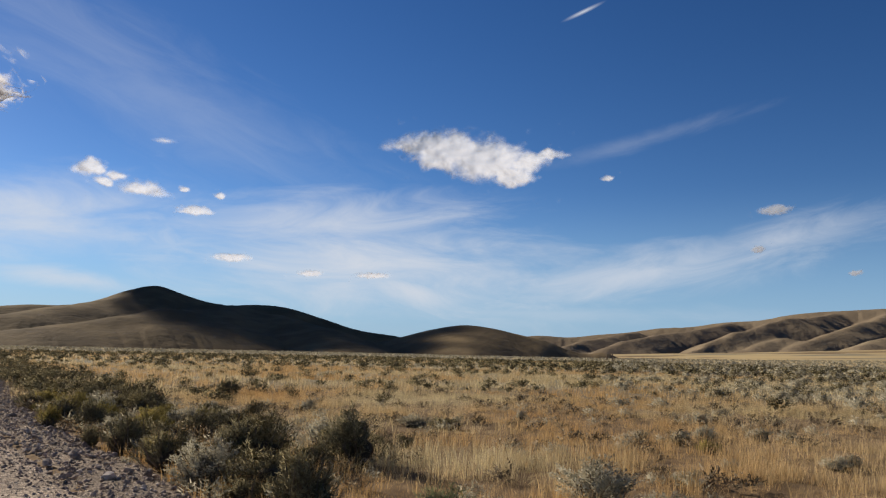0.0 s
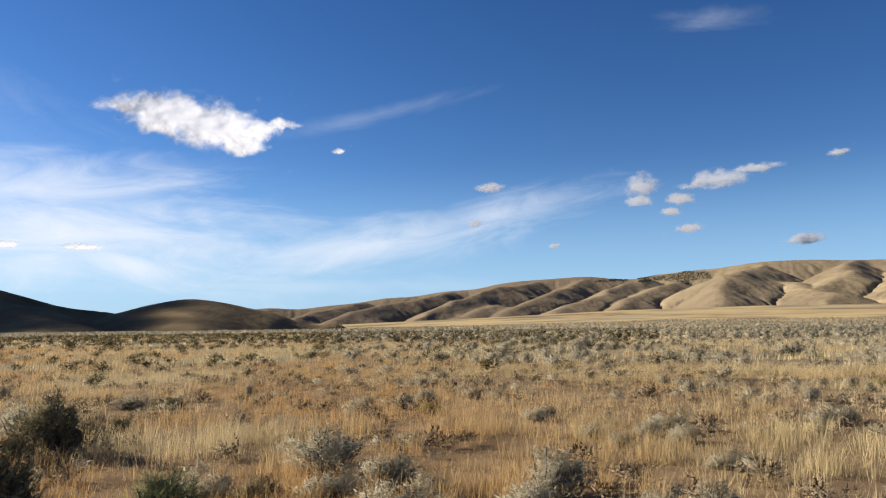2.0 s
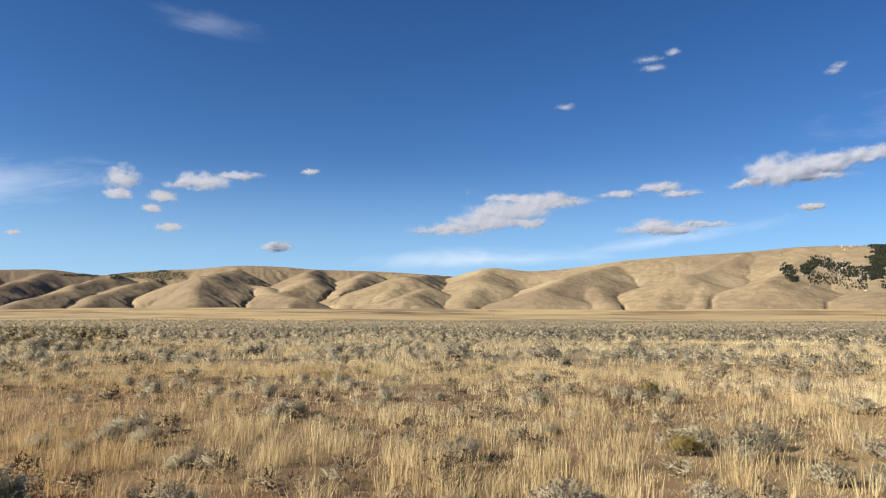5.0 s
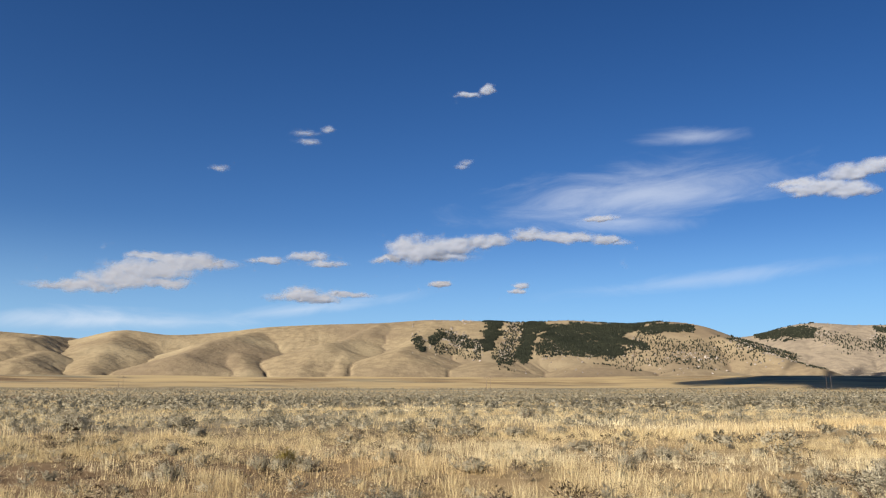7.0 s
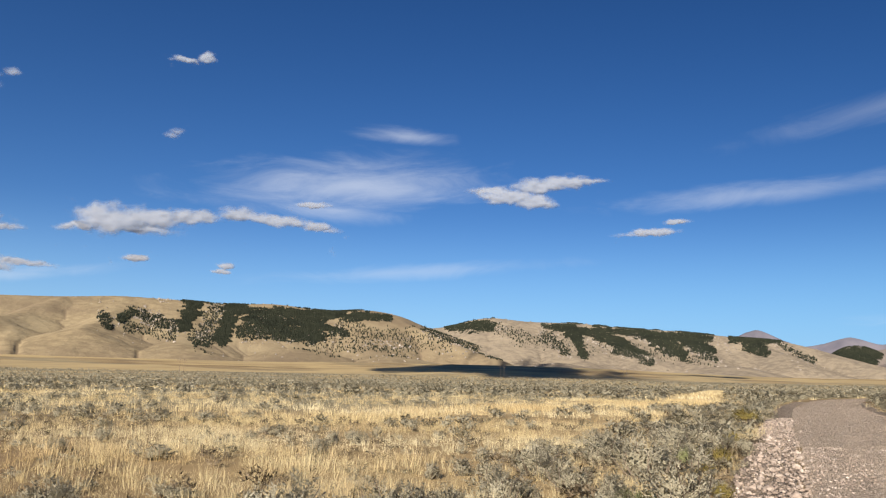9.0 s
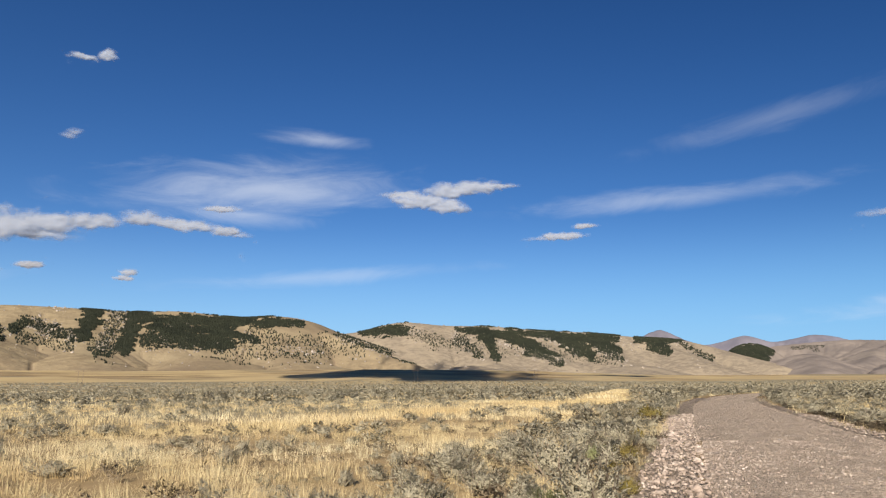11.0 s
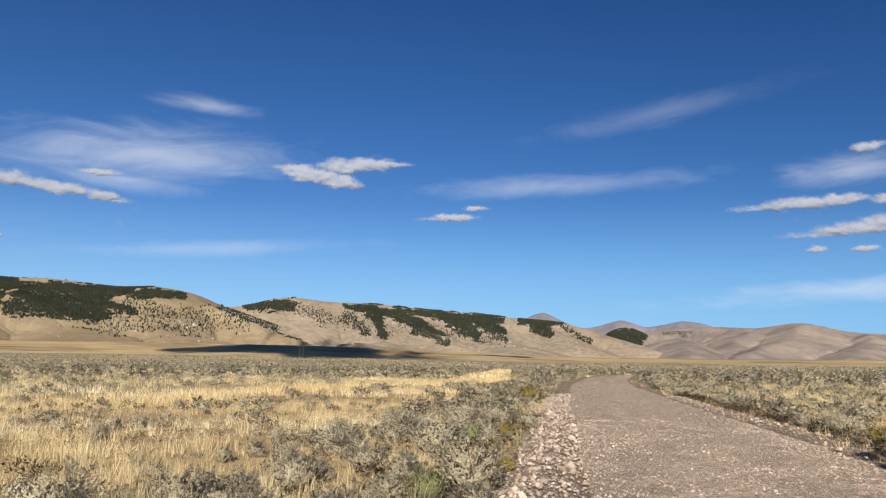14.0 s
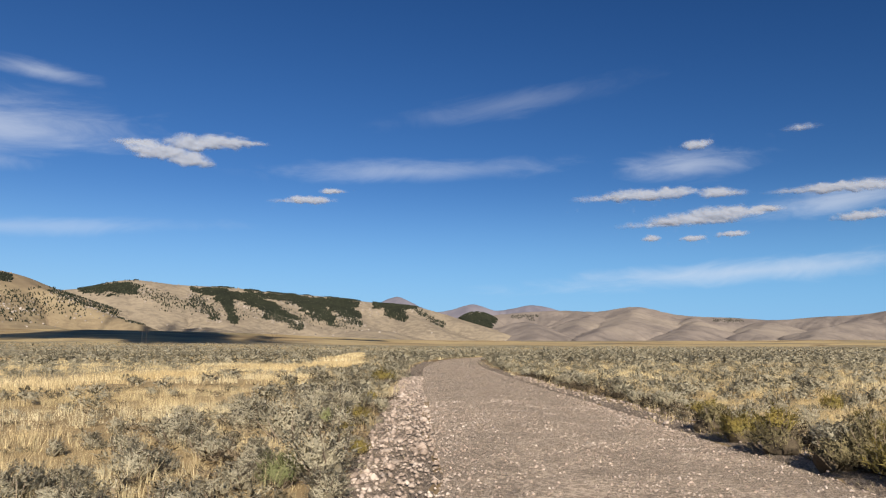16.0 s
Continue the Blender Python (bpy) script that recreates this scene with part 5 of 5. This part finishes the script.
BRUSH_OPEN = [(6, 3.5, 0.5, 0.26), (6.8, 2.6, 0.62, 0.3), (11.3, 4.9, 0.56, 0.22), (30, 30.2, 1.9, 0.83), (33.8, 27.6, 2.2, 0.85), (35.1, 20.5, 2.4, 0.9), (38.6, 16.9, 2.3, 0.88),
              (17, 0.7, 1.1, 0.43), (11, 2.5, 0.85, 0.34), (28.8, 11.7, 1.2, 0.6), (31, 1.3, 1.4, 0.56), (31.7, -2.1, 1.4, 0.53), (23.8, -2.3, 1.1, 0.43), (18, -8.4, 0.75, 0.39),
              (15.9, -9.1, 1.24, 0.62), (10.3, -3.3, 0.65, 0.29), (11.4, 0.2, 0.7, 0.34), (30.1, -0.5, 1.6, 0.59), (53.9, -1.4, 1.6, 0.89), (38.9, -20.9, 2.4, 0.66)]
BRUSH_BEND = [(15.6, -7, 0.65, 0.31), (10.5, -4.6, 0.7, 0.43), (11, -5.6, 0.9, 0.47), (14.8, -8.2, 0.9, 0.57), (11.8, -7.5, 1.35, 0.98), (9.1, -6.4, 0.55, 0.38), (8.1, -5.0, 0.66, 0.5, "g"),
              (8.4, -4.3, 0.65, 0.32), (10.4, -3.5, 0.5, 0.3), (11.9, -2.5, 0.73, 0.33), (39.3, -27, 2.1, 0.86), (17.9, -13.2, 1.5, 0.84), (28.3, -23.2, 1.5, 0.83, "y"), (23.4, -18.1, 1.3, 0.67),
              (11.6, -8.6, 0.56, 0.38, "y"), (12.3, -8.1, 1.0, 0.7), (13.6, -9.6, 0.9, 0.55, "g"), (9.5, -7.3, 0.45, 0.32, "y")]
BRUSH_FAR_SIDE = [(10.9, -18.8, 1.45, 0.65), (8.6, -16.6, 1.25, 0.56, "y"), (5.9, -13.9, 1.1, 0.7, "y"), (4.8, -13.5, 0.95, 0.63), (3.7, -12.9, 0.9, 0.75, "y"), (14.6, -22.3, 1.6, 0.72),
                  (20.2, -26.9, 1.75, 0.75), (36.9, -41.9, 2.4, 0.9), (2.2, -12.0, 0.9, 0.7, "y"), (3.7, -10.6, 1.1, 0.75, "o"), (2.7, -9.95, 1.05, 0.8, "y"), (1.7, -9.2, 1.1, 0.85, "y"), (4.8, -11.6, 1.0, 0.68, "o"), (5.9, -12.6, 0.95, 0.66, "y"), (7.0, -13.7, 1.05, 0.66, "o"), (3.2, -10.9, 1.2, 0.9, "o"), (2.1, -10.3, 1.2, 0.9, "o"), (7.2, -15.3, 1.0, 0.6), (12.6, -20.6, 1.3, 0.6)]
g = np.random.default_rng(5)
for spec in BRUSH_ROAD + BRUSH_FIELD + BRUSH_OPEN + BRUSH_BEND + BRUSH_FAR_SIDE:
    flag = spec[4] if len(spec) > 4 else ""
    kinds = RABBITS if flag == "y" else GREENS if flag == "g" else SHADED_BRUSHES if flag == "o" or spec in BRUSH_ROAD and spec[0] < 1 else SAGES
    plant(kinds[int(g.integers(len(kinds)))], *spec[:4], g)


def sample(seed, count, r0, r1, a0=38.0, a1=-174.0):
    g = np.random.default_rng(seed)
    az, r = g.uniform(a1, a0, count), np.sqrt(g.uniform(r0 * r0, r1 * r1, count))
    return -np.sin(np.radians(az)) * r, np.cos(np.radians(az)) * r, g


def sage_density(x, y, d):
    """Brush to the square metre."""
    r, az = np.hypot(x, y), bearing(x, y)
    strip = 1 - sstep(2.2, 4.0, strip_off(x, y))
    n1, n2 = fbm(x / 7, y / 7, 40, 3), fbm(x / 30, y / 30, 41, 3)
    p = 0.15 * sstep(0.42, 0.62, n1) + 0.03
    belt = np.exp(-((r - 38) / 9) ** 2) * (1 - sstep(-22, -6, az)) * sstep(-96, -80, az)
    p = p + 0.20 * belt * sstep(0.3, 0.5, n1)
    p = p + 0.16 * sstep(45, 90, r) * sstep(0.3, 0.6, n2)
    p = p + 0.10 * (1 - sstep(-104, -92, az)) * sstep(0.4, 0.6, n1)
    p = p + 1.3 * (1 - sstep(3.0, 6.5, d)) * sstep(0.3, 0.45, n1 + 0.1) * (0.7 + 0.9 * sstep(-15, 5, az))
    p = p * (1 - strip) * sstep(0.95, 1.5, d)
    side = (0.42 + 0.3 * n1) * sstep(0.85, 1.3, -d - ROAD_WIDTH) + 0.7 * np.exp(-((-d - ROAD_WIDTH - 1.7) / 0.45) ** 2)
    return np.where(d > 0, p, side)


def grow_brush():
    x, y, g = sample(61, 60000, 5.2, 24)
    d = along(EDGE, x, y)[0]
    area = math.radians(212) / 2 * (24 ** 2 - 5.2 ** 2)
    keep = g.random(len(x)) < sage_density(x, y, d) * area / len(x) * 1.15
    done = 0
    x, y, d = x[keep], y[keep], d[keep]
    order = np.argsort(np.hypot(x, y) + 0.8 * np.abs(d) * (d > 0))
    for px, py, pd in zip(x[order], y[order], d[order]):
        w = g.uniform(0.4, 0.95) * (1.2 if pd < 5 else 0.8) * (1.15 if 0 < pd < 5 and py > 0 else 1.0)
        if any((px - a) ** 2 + (py - b) ** 2 < (0.33 * (w + c)) ** 2 for a, b, c in PLACED) or done > 380:
            continue
        edge = -7.4 < pd < -5.6 or 1.2 < pd < 2.4
        # roadside brush towards the sun mostly takes the darkened, backlit colour
        kinds = RABBITS if g.random() < (0.3 if edge else 0.05) else SHADED_BRUSHES if 0 < pd < 6 and px < 1.0 and g.random() < 0.8 else SAGES
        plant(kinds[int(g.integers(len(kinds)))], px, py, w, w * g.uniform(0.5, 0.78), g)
        done += 1


grow_brush()


def far_brush(name, seed, count, r0, r1, shapes, label, wide, more=1.0, mat=M_SAGE, extra=0.0, field=1.0, sector=(38.0, -174.0)):
    x, y, g = sample(seed, count, r0, r1, *sector)
    d = along(EDGE, x, y)[0]
    area = math.radians(sector[0] - sector[1]) / 2 * (r1 ** 2 - r0 ** 2)
    dense = sage_density(x, y, d) * more + field * extra * (d > 1.2) * sstep(0.44, 0.58, fbm(x / 1.6, y / 1.6, 66, 2)) * (0.45 + 0.55 * sstep(-75, -45, bearing(x, y)))
    foot = np.exp(-((-d - ROAD_WIDTH - 1.25) / 0.4) ** 2)
    dense = dense + (3.5 * extra if extra else 0.0) * foot
    keep = g.random(count) < dense * area / count
    x, y = x[keep], y[keep]
    w = g.uniform(*wide, len(x))
    outward = []
    v, f = scatter(shapes, x, y, ground_z(x, y) - 0.03, w, g, squash=0.58, tilt=0.06, outward=outward)
    return tagged(new(name, tri_mesh(name, v, f, mat, smooth=True, normals=np.vstack(outward))), label, "shrubs", kind="stuff")


MID_SHAPES = [bush_arrays(150 + k, 60, 5, 0.10, 0.05)[:2] for k in range(5)]
FAR_SHAPES = [bush_arrays(160 + k, 22, 3, 0.17, 0.10)[:2] for k in range(5)]
SPECKS = [bush_arrays(165 + k, 11, 1, 0.34, 0.26)[:2] for k in range(4)]
SPRIGS = [bush_arrays(170 + k, 32, 5, 0.14, 0.036)[:2] for k in range(4)]
far_brush("sage_sprigs", 62, 30000, 4.8, 24, SPRIGS, "small grey sage sprigs among the grass", (0.3, 0.72), 2.0, M_SAGE, 0.5)
far_brush("dead_brush", 65, 60000, 4.8, 34, SPRIGS, "dark dead brush and dry stems among the grass", (0.3, 0.75), 1.2, M_DEAD, 0.9)
# dark band at the brush's foot: shade there is put in as twigs
far_brush("dry_twigs", 66, 60000, 8, 45, SPRIGS, "dark twigs standing in for the shade under the roadside brush", (0.4, 0.8), 0.0, M_SHADE_TWIG, 1.0, 0.0)
far_brush("sagebrush_cover", 63, 60000, 24, 75, MID_SHAPES, "grey-green sagebrush spread over the plain", (0.5, 1.25), sector=(-12.0, -174.0))
# sunward bearings get brush whose backlit shade is in the leaf colour
far_brush("dark_brush_cover", 67, 22000, 24, 75, MID_SHAPES, "olive brush along the road, coloured dark as backlit", (0.5, 1.25), 0.8, mat=M_SHADED_BRUSH, sector=(38.0, -36.0))
far_brush("sagebrush_cover", 64, 60000, 75, 240, FAR_SHAPES, "distant grey sagebrush dotting the plain", (0.8, 1.9), 0.6, sector=(-12.0, -174.0))
far_brush("dark_brush_cover", 68, 12000, 75, 240, FAR_SHAPES, "distant olive brush on the plain, coloured dark as backlit", (0.8, 1.9), 0.5, mat=M_SHADED_BRUSH, sector=(38.0, -36.0))
far_brush("sagebrush_specks", 69, 50000, 240, 800, SPECKS, "faint far sagebrush speckling the plain", (1.0, 2.4), 0.13)


# ---------------------------------------------------------------- grass
def grass_density(x, y, d):
    r, az = np.hypot(x, y), bearing(x, y)
    strip = 1 - sstep(2.0, 3.6, strip_off(x, y))
    n1, n2 = fbm(x / 2.4, y / 2.4, 50, 3), fbm(x / 14, y / 14, 51, 3)
    full = sstep(-35, -10, az)
    p = (0.12 + 0.25 * full + (0.88 - 0.25 * full) * sstep(0.38, 0.58, n1)) * (0.4 + 0.3 * full + (0.6 - 0.3 * full) * sstep(0.36, 0.6, n2))
    p = p * (0.3 + 1.1 * sstep(0.42, 0.58, fbm(x / 0.7, y / 0.7, 52, 2)))
    p = np.maximum(p, strip)
    p = p * sstep(0.85, 1.7, d)
    side = 0.9 * (sstep(1.4, 2.2, -d - ROAD_WIDTH) + 0.12 * sstep(0.0, 0.5, -d - ROAD_WIDTH)) * (0.3 + n1)
    return np.where(d > 0, p, side)


def litter_density(x, y, d):
    """Short dead stalks and weeds, also thinly along both verges."""
    off = np.where(d > 0, d, -d - ROAD_WIDTH + 0.35)
    n1 = fbm(x / 1.1, y / 1.1, 77, 3)
    return np.where(off < 1.3, 0.75 * sstep(0.12, 0.5, off) * sstep(0.42, 0.58, n1) * np.where(d > 0, 0.35, 1.0), 0.35 + 0.65 * n1) * (off > 0)


def grow_grass(name, seed, per_m2, r0, r1, blades, thick, tall, bent, label, cover=grass_density, lie=0.22):
    area = math.radians(212) / 2 * (r1 ** 2 - r0 ** 2)
    x, y, g = sample(seed, int(area * per_m2), r0, r1)
    d = along(EDGE, x, y)[0]
    keep = g.random(len(x)) < cover(x, y, d)
    x, y, d = x[keep], y[keep], d[keep]
    n = len(x)
    size = tall * (0.55 + 0.75 * fbm(x / 5, y / 5, 55, 2)) * g.uniform(0.7, 1.25, n)
    X, Y, Z = (np.repeat(q, blades) for q in (x, y, ground_z(x, y, d) - 0.02))
    S = np.repeat(size, blades) * g.uniform(0.5, 1.15, n * blades)
    m = n * blades
    a, spread_r = g.uniform(0, 6.283, m), np.abs(g.normal(0, 0.07, m)) * (1 + 0.03 * np.hypot(X, Y))
    X, Y = X + np.cos(a) * spread_r, Y + np.sin(a) * spread_r
    lean = np.abs(g.normal(lie, lie * 0.9, m)) * S
    lx, ly = np.cos(a) * lean + 0.05 * S, np.sin(a) * lean - 0.03 * S
    f = g.uniform(0, 3.14, m)
    w = thick * g.uniform(0.6, 1.4, m)
    wx, wy = np.cos(f) * w / 2, np.sin(f) * w / 2
    az = bearing(X, Y)
    rust = np.clip(sstep(-55, -5, az) * 0.75 * sstep(0.35, 0.65, fbm(X / 6, Y / 6, 57, 3)) + 0.2 * sstep(0.55, 0.75, fbm(X / 3, Y / 3, 58, 2)), 0, 0.9)
    if bent:
        P = [np.stack(q, 1) for q in ((X - wx, Y - wy, Z), (X + wx, Y + wy, Z), (X + lx * 0.35 + wx * 0.8, Y + ly * 0.35 + wy * 0.8, Z + S * 0.55),
                                      (X + lx * 0.35 - wx * 0.8, Y + ly * 0.35 - wy * 0.8, Z + S * 0.55), (X + lx, Y + ly, Z + S))]
        tri = np.array([[0, 1, 2], [0, 2, 3], [3, 2, 4]])
    else:
        P = [np.stack(q, 1) for q in ((X - wx, Y - wy, Z), (X + wx, Y + wy, Z), (X + lx, Y + ly, Z + S))]
        tri = np.array([[0, 1, 2]])
    V = np.stack(P, 1).reshape(-1, 3)
    F = (tri[None] + (np.arange(m) * len(P))[:, None, None]).reshape(-1, 3)
    me = tri_mesh(name, V, F, M_GRASS, attrs=[("rust", np.repeat(rust, len(P)))])
    return tagged(new(name, me), label, "grass", kind="stuff")


grow_grass("straw_grass", 71, 30, 4.2, 13, 24, 0.0048, 0.33, True, "tall dry straw-coloured bunch grass")
grow_grass("dead_stalks", 75, 42, 4.4, 15, 9, 0.0065, 0.10, False, "short dead stalks and weeds on bare soil", litter_density, 0.9)
grow_grass("dead_stalks", 76, 10, 15, 36, 9, 0.013, 0.12, False, "short dead stalks between grass tufts", litter_density, 0.9)
grow_grass("straw_grass", 72, 18, 13, 32, 18, 0.008, 0.35, False, "golden dry bunch grass on the plain")
grow_grass("straw_grass", 73, 6.0, 32, 85, 7, 0.026, 0.40, False, "pale dry grass farther over the plain")
grow_grass("straw_grass", 74, 0.45, 85, 250, 6, 0.12, 0.45, False, "distant dry grass over the plain")


# ---------------------------------------------------------------- stones and gravel
def edge_places(seed, count, lo, hi, reach=40.0):
    """Random places beside or on the road, between two distances from its field edge."""
    g = np.random.default_rng(seed)
    tan = np.gradient(EDGE, axis=0)
    tan /= np.linalg.norm(tan, axis=1)[:, None]
    near = np.where(np.hypot(EDGE[:, 0], EDGE[:, 1]) < reach)[0][:-1]
    ln = np.linalg.norm(EDGE[near + 1] - EDGE[near], axis=1)
    k = near[g.choice(len(near), count, p=ln / ln.sum())]
    t, u = g.uniform(0, 1, count)[:, None], g.uniform(lo, hi, count)
    p = EDGE[k] * (1 - t) + EDGE[k + 1] * t + np.stack([-tan[k, 1], tan[k, 0]], 1) * u[:, None]
    return p[:, 0], p[:, 1], u, g


def build_gravel(seed, count, reach, least, more):
    x, y, u, g = edge_places(seed, count, -ROAD_WIDTH - 0.3, 0.4, reach)
    z, rut = road_z(x, y, -u)
    c = np.abs((u + ROAD_WIDTH / 2) / (ROAD_WIDTH / 2))
    lane = sstep(0.42, 0.58, fbm(x / 0.9, y / 0.9, seed, 3))
    keep = (g.random(len(x)) < (0.2 + 0.5 * lane) * (1 - 0.55 * rut) + 0.5 * sstep(0.6, 1.0, c)) & (np.hypot(x, y) > 3)
    x, y, z = x[keep], y[keep], z[keep]
    size = least + more * g.random(len(x)) ** 3
    z = z + size * 0.2
    octa = (np.array([[1, 0, 0], [0, 1, 0], [-1, 0, 0], [0, -1, 0], [0, 0, 0.7], [0, 0, -0.7]], float),
            np.array([[0, 1, 4], [1, 2, 4], [2, 3, 4], [3, 0, 4], [1, 0, 5], [2, 1, 5], [3, 2, 5], [0, 3, 5]]))
    v, f = scatter([octa], x, y, z, size, g)
    tagged(new("gravel", tri_mesh("gravel", v, f, M_PEBBLE)), "loose small gravel on the road surface", "gravel", kind="stuff")


build_gravel(81, 64000, 24, 0.007, 0.022)
build_gravel(82, 22000, 70, 0.012, 0.026)


def build_verge(name, lo, hi, label):
    """A low bank of bare stony soil beside the road, with its stones."""
    tan = np.gradient(EDGE, axis=0)
    tan /= np.linalg.norm(tan, axis=1)[:, None]
    left = np.stack([-tan[:, 1], tan[:, 0]], 1)
    keep = np.where(np.hypot(EDGE[:, 0], EDGE[:, 1]) < 90)[0]
    u = np.linspace(lo, hi, 14)
    P = (EDGE[keep][:, None] + left[keep][:, None] * u[None, :, None]).reshape(-1, 2)
    t = np.tile(np.linspace(0, 1, len(u)), len(keep))
    z = ground_z(P[:, 0], P[:, 1]) + 0.07 * np.sin(np.pi * t) ** 1.2 - 0.03 + (fbm(P[:, 0] * 2, P[:, 1] * 2, 15, 3) - 0.5) * 0.07
    me = tri_mesh(name, np.column_stack([P, z]), polar_faces(len(keep), len(u)), M_BANK, smooth=True)
    return tagged(new(name, me), label, "verge", kind="structure")


M_BANK = pebbly("pinkish_stony_soil", (0.33, 0.265, 0.205), (0.2, 0.155, 0.124), (0.54, 0.46, 0.39), 0.6)
verge = build_verge("verge", 1.45, -0.2, "low stony bank along the gravel road edge")
far_verge = build_verge("verge", -ROAD_WIDTH + 0.25, -ROAD_WIDTH - 1.0, "stony weedy bank along the road's far edge")
STONE_MESHES = [tri_mesh("stone", *shape, M_STONE) for shape in STONES]


def build_stones(parent, seed, lo, hi, singles, rest, big):
    x, y, u, g = edge_places(seed, singles + rest, lo, hi, 45)
    r = np.hypot(x, y)
    order = np.argsort(r)
    x, y, u = x[order], y[order], u[order]
    size = 0.012 + big * g.random(len(x)) ** 4 + 0.06 * (g.random(len(x)) < 0.035) * g.random(len(x))
    z = ground_z(x, y) + 0.02 + size * 0.15 + 0.04 * np.sin(np.pi * np.clip((u - lo) / (hi - lo), 0, 1))
    v, f = scatter(STONES, x[singles:], y[singles:], z[singles:], size[singles:] * 1.1, g)
    part("stones", tri_mesh("stones", v, f, M_PEBBLE), parent)["kind"] = "stuff"
    for k in range(singles):
        ob = new("stone", STONE_MESHES[int(g.integers(len(STONE_MESHES)))])
        s = size[k] * 1.35 + 0.012
        ob.parent = parent
        ob.matrix_world = pose(x[k], y[k], z[k], g.uniform(-25, 25), g.uniform(-25, 25), g.uniform(0, 360)) @ Matrix.Diagonal((s, s, s, 1))


build_stones(verge, 91, -0.1, 1.15, 300, 11000, 0.036)
build_stones(far_verge, 92, -ROAD_WIDTH - 1.1, -ROAD_WIDTH + 0.2, 150, 3600, 0.036)
